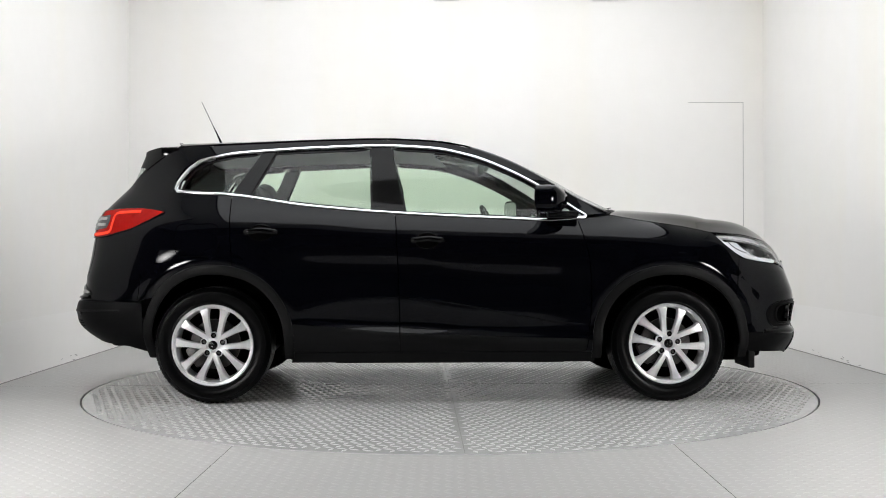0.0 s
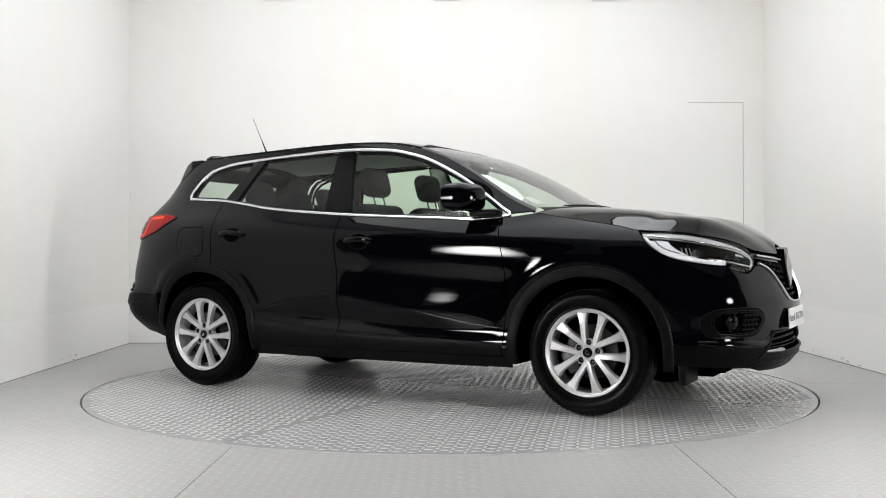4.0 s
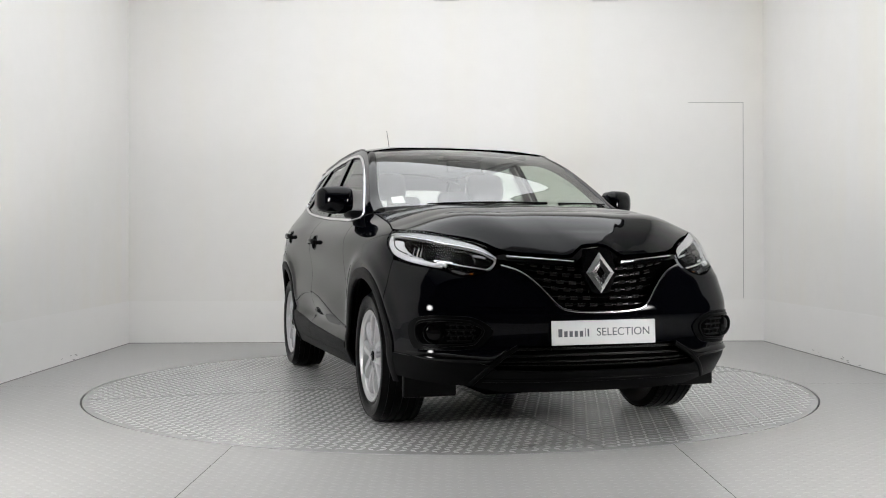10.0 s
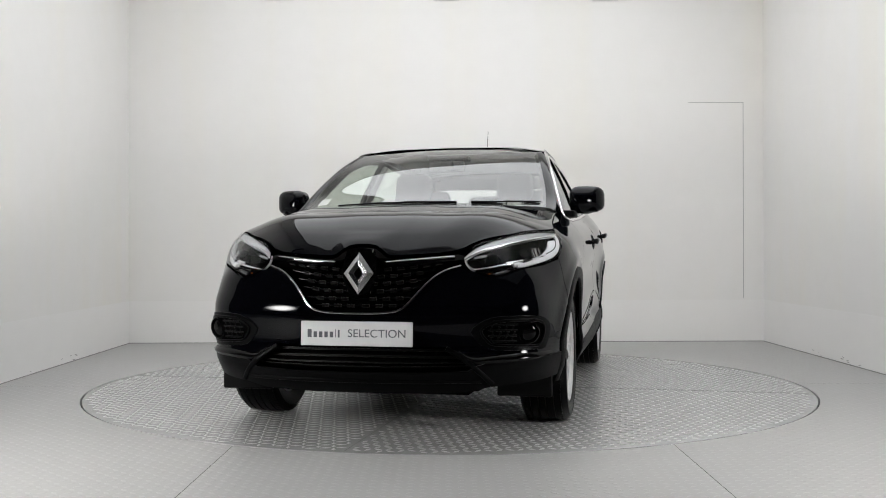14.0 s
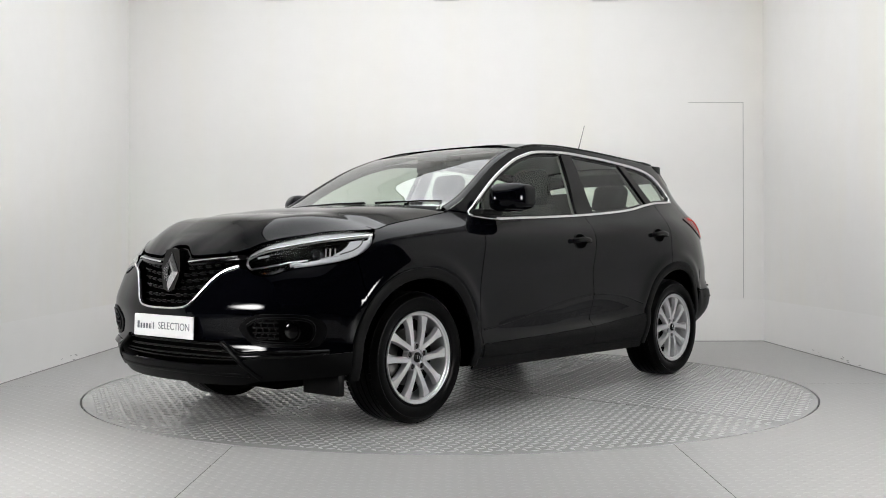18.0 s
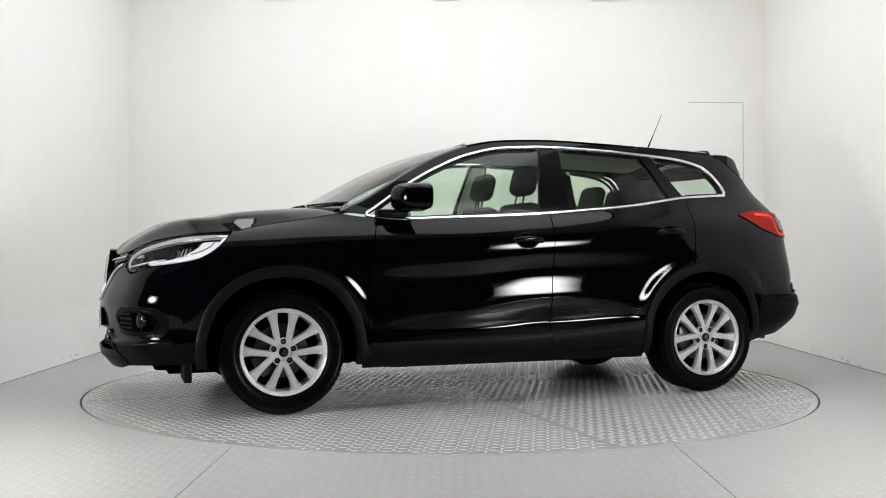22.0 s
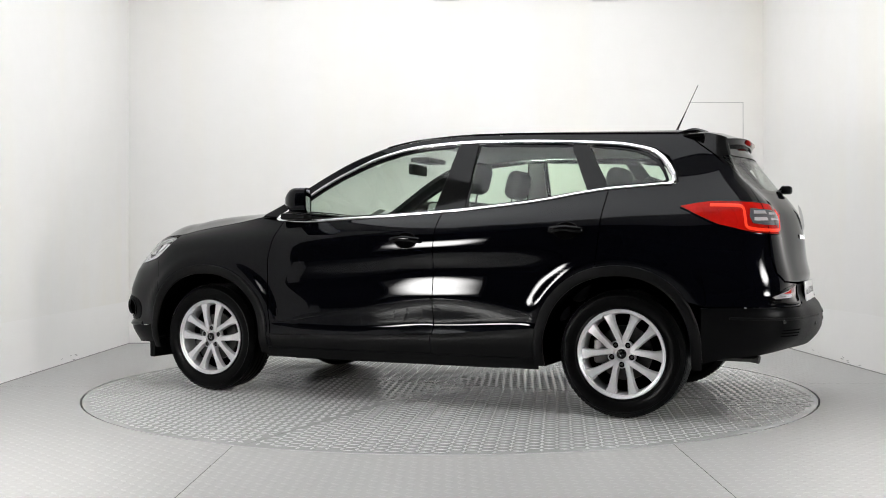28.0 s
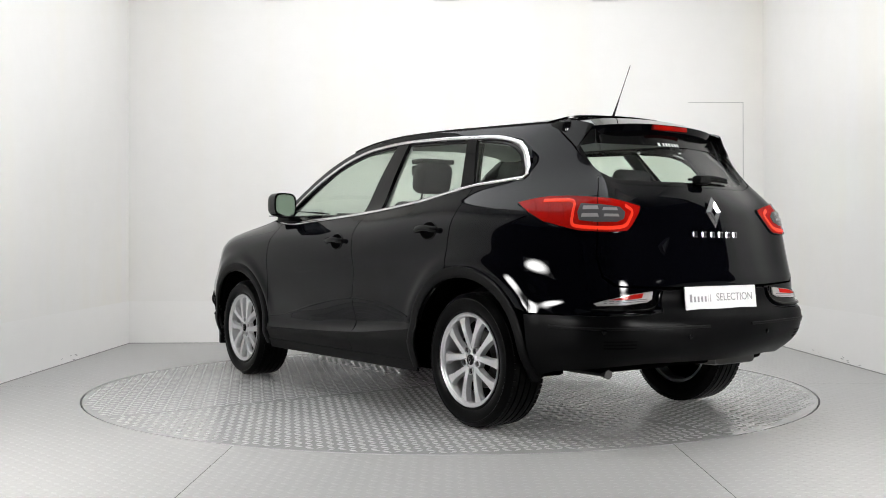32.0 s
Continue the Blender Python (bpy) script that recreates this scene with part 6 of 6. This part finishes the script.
for i in range(6):
    y = 0.145 - i * 0.058
    c = skin([float(ar(y))], [0.955])[0]
    part("model_name_bar", one_box(c[0] - 0.004, c[0] + 0.004, y - 0.015, y + 0.015, 0.941, 0.968, bevel=0.003), "chrome", car, "plain chrome bar in place of a letter", smooth=False)
# rear wiper
bm = bmesh.new()
c = Vector(skin([LEN], [1.205])[0])
box(bm, c.x - 0.050, c.x + 0.01, -0.045, 0.035, 1.200, 1.245, bevel=0.014)
wiper = part("rear_wiper", bm, "plastic", car, "black rear wiper")
bm = bmesh.new()
path = [(float(p[0]) - 0.028, float(p[1]), float(p[2])) for p in skin([float(ar(y)) for y in (0.0, -0.10, -0.20, -0.30)], [1.235, 1.240, 1.240, 1.236])]
tube(bm, path, [0.014, 0.012, 0.010, 0.007], 8)
part("wiper_arm", bm, "plastic", wiper)
bm = bmesh.new()
path = [(float(p[0]) - 0.012, float(p[1]), float(p[2])) for p in skin([float(ar(y)) for y in (0.06, -0.06, -0.18, -0.32)], [1.224, 1.226, 1.226, 1.224])]
tube(bm, path, 0.007, 6)
part("wiper_blade", bm, "rubber", wiper)
# aerial
bm = bmesh.new()
box(bm, -1.465, -1.395, -0.052, -0.018, 1.555, 1.585, bevel=0.012)
aerial = part("aerial_foot", bm, "plastic", car, "black aerial foot")
bm = bmesh.new()
tube(bm, [(-1.432, -0.035, 1.588), (-1.458, -0.037, 1.645), (-1.490, -0.038, 1.712), (-1.560, -0.041, 1.862)], [0.008, 0.005, 0.0022, 0.0018], 8)
part("aerial_rod", bm, "plastic", aerial, "thin black aerial rod")

# ---- windscreen foot, wipers, papers ----
bm = bmesh.new()
rows = [[bm.verts.new((p[0] + dx, p[1], p[2] + dz)) for p in W0] for dx, dz in ((0.004, 0.002), (0.035, -0.006), (0.06, -0.03))]
for A, B in zip(rows, rows[1:]):
    for i in range(len(A) - 1):
        bm.faces.new((A[i], A[i + 1], B[i + 1], B[i]))
bmesh.ops.recalc_face_normals(bm, faces=bm.faces)
part("cowl", bm, "plastic", car, "matte black cowl under the windscreen")


def on_screen(u, v, h=0.0):
    """Point over the windscreen, u from its foot to its head and v from left to right."""
    n, m = WSG.shape[:2]
    i, j = min(int(u * (n - 1)), n - 2), min(int(v * (m - 1)), m - 2)
    p, q = u * (n - 1) - i, v * (m - 1) - j
    a = WSG[i, j] * (1 - p) * (1 - q) + WSG[i + 1, j] * p * (1 - q) + WSG[i, j + 1] * (1 - p) * q + WSG[i + 1, j + 1] * p * q
    nn = np.cross(WSG[i, j + 1] - WSG[i, j], WSG[i + 1, j] - WSG[i, j])
    nn /= np.linalg.norm(nn)
    return Vector(a + (nn if nn[2] > 0 else -nn) * h)


for vs_, us in (((0.025, 0.10, 0.19, 0.29), (0.070, 0.052, 0.028, 0.004)), ((0.83, 0.68, 0.50, 0.345), (0.002, 0.002, 0.002, 0.002))):
    bm = bmesh.new()
    tube(bm, [on_screen(u, v, 0.010) for u, v in zip(us, vs_)], [0.003, 0.004, 0.005, 0.007], 8)
    wp = part("windscreen_wiper", bm, "plastic", car, "black windscreen wiper")
    bm = bmesh.new()
    tube(bm, [on_screen(min(u + 0.008, 0.99), v, 0.005) for u, v in zip(us, vs_)], 0.004, 6)
    part("wiper_blade", bm, "rubber", wp)
bm = bmesh.new()
bm.faces.new([bm.verts.new(on_screen(u, v, -0.004)) for u, v in ((0.07, 0.905), (0.07, 0.955), (0.17, 0.955), (0.17, 0.905))])
part("windscreen_label", bm, "paper", car, "small white paper label inside the windscreen", smooth=False)

# ---- cabin ----
def seat(x, y, w):
    bm = bmesh.new()
    box(bm, x - 0.05, x + 0.46, y - w / 2, y + w / 2, 0.50, 0.66, bevel=0.05, segments=3)
    s = part("seat", bm, "seat", car, "dark grey fabric seat")
    back = one_box(-0.07, 0.07, -w / 2, w / 2, 0.0, 0.60, bevel=0.055, segments=3)
    b = part("backrest", back, "seat", s)
    b.matrix_local = pose(x - 0.02, y, 0.60, 0, -17)
    hr = one_box(-0.055, 0.055, -0.130, 0.130, 0.650, 0.845, bevel=0.054, segments=4)
    h = part("headrest", hr, "seat", s)
    h.matrix_local = pose(x - 0.01, y, 0.60, 0, -15)
    bm = bmesh.new()
    for d in (-0.06, 0.06):
        tube(bm, [(0, d, 0.57), (0, d, 0.70)], 0.006, 6)
    po = part("headrest_post", bm, "chrome", s)
    po.matrix_local = pose(x - 0.01, y, 0.60, 0, -15)


seat(-0.10, 0.36, 0.50)
seat(-0.10, -0.36, 0.50)
bm = bmesh.new()
box(bm, -0.95, -0.45, -0.64, 0.64, 0.48, 0.66, bevel=0.05, segments=3)
bench = part("rear_bench", bm, "seat", car, "dark grey fabric rear bench")
b = part("backrest", one_box(-0.07, 0.07, -0.62, 0.62, 0.0, 0.58, bevel=0.05, segments=3), "seat", bench)
b.matrix_local = pose(-0.97, 0, 0.60, 0, -20)
for y, hz in ((0.42, 0.0), (0.0, -0.045), (-0.42, 0.0)):
    h = part("headrest", one_box(-0.052, 0.052, -0.135, 0.135, 0.595 + hz, 0.785 + hz, bevel=0.05, segments=4), "seat", bench)
    h.matrix_local = pose(-0.98, y, 0.60, 0, -18)
bm = bmesh.new()
box(bm, 0.48, 1.00, -0.70, 0.70, 0.62, 1.045, bevel=0.07, segments=3)
box(bm, 0.46, 0.72, -0.55, -0.18, 1.0, 1.085, bevel=0.03)
dash = part("dashboard", bm, "dash", car, "black dashboard")
bm = bmesh.new()
box(bm, -0.45, 0.60, -0.10, 0.10, 0.45, 0.68, bevel=0.03)
part("centre_console", bm, "dash", car)
bm = bmesh.new()
tube(bm, [(0.0, 0.185 * math.cos(t), 0.185 * math.sin(t)) for t in np.linspace(0, 2 * math.pi, 32, endpoint=False)], 0.015, 8, closed=True)
sw = part("steering_wheel", bm, "dash", car, "black steering wheel")
sw.matrix_local = pose(0.34, -0.36, 0.985, 0, -24)
hub = part("wheel_boss", one_box(-0.02, 0.03, -0.10, 0.10, -0.07, 0.07, bevel=0.02), "dash", sw)
part("wheel_spoke", one_box(-0.008, 0.008, -0.18, 0.18, -0.02, 0.02, bevel=0.006), "dash", sw)
bm = bmesh.new()
box(bm, 0.26, 0.295, -0.115, 0.115, 1.385, 1.455, bevel=0.012)
im = part("cabin_mirror", bm, "dash", car, "black rear-view mirror")
part("mirror_mount", one_box(0.275, 0.33, -0.045, 0.045, 1.41, 1.455, bevel=0.012), "dash", im)
part("sensor_cover", one_box(0.13, 0.27, -0.13, 0.13, 1.462, 1.492, bevel=0.008), "dash", car, "black sensor cover behind the windscreen")
# headlining, shelf, side trim
HL = ROOFG * np.array([1, 0.93, 1]) - np.array([0.02, 0, 0.045])
bm = bmesh.new()
gv = [[bm.verts.new(p) for p in row] for row in HL[2:-1]]
for A, B in zip(gv, gv[1:]):
    for i in range(len(A) - 1):
        bm.faces.new((A[i], A[i + 1], B[i + 1], B[i]))
part("headlining", bm, "trim_grey", car, "light grey headlining")
part("parcel_shelf", one_box(-1.86, -1.22, -0.60, 0.60, 1.06, 1.085, bevel=0.008), "dash", car, "black parcel shelf")
for sg, mir in ((1, False), (-1, True)):
    skin_panel("door_card", along(BELT, 0.80, -1.20, 20, -0.012) + [(float(ax(-1.18)), 0.90), (float(ax(-0.82)), 0.82), (float(ax(-0.80)), 0.42), (float(ax(0.82)), 0.42)], "dash", car, "black door card", h=-0.075, flange=0, step=0.08, mirror=mir)
    skin_panel("boot_side_trim", along(BELT, -1.20, -1.60, 6, -0.012) + [(4.80, 1.20), (4.80, 0.88), (float(ax(-1.2)), 0.88)], "dash", car, "black boot trim", h=-0.075, flange=0, step=0.08, mirror=mir)
    skin_panel("pillar_trim", [(float(ax(-0.225)), 1.09), (float(ax(-0.305)), 1.50), (float(ax(-0.405)), 1.50), (float(ax(-0.39)), 1.10)], "trim_grey", car, "grey pillar trim", h=-0.035, mirror=mir)
    skin_panel("rear_pillar_trim", [(float(ax(-1.14)), 1.20), (float(ax(-1.0)), 1.475), (float(ax(-1.10)), 1.47), (float(ax(-1.22)), 1.22)], "dash", car, "dark pillar trim", h=-0.035, mirror=mir)
    skin_panel("tail_pillar_trim", [(float(ax(-1.60)), 1.22), (float(ax(-1.585)), 1.33), (float(ax(-1.48)), 1.45), (4.50, 1.49), (4.72, 1.36), (4.95, 1.23)], "dash", car, "dark pillar trim", h=-0.04, mirror=mir)
part("boot_back", one_box(-1.98, -1.95, -0.55, 0.55, 0.45, 1.14), "dash", car, smooth=False)
part("firewall", one_box(0.98, 1.02, -0.74, 0.74, 0.40, 1.07), "liner", car, smooth=False)
part("engine_bay_floor", one_box(1.05, 2.0, -0.55, 0.55, 0.72, 0.75), "liner", car, smooth=False)
part("nose_baffle", one_box(2.0, 2.03, -0.60, 0.60, 0.30, 0.86), "liner", car, smooth=False)

# ---- disc and car turn together ----
YAW = (-116.5857, -117.9593, 2.197, 0.1647, -1.677)
CAR_X, CAR_Y = 0.0665, -0.0334  # the turning centre in the car


def turn(t):
    """Angle of the disc in degrees at t seconds."""
    s = (t - 16) / 16
    return YAW[0] + YAW[1] * s + YAW[2] * s**2 + YAW[3] * s**3 + YAW[4] * s**4


def motions():
    times = [2.0 * i for i in range(17)]
    spin = lambda t: Matrix.Rotation(radians(turn(t)), 4, "Z")
    walk(turntable, [(t, spin(t)) for t in times])
    walk(car, [(t, spin(t) @ Matrix.Translation((-CAR_X, -CAR_Y, 0.003))) for t in times])


motions()
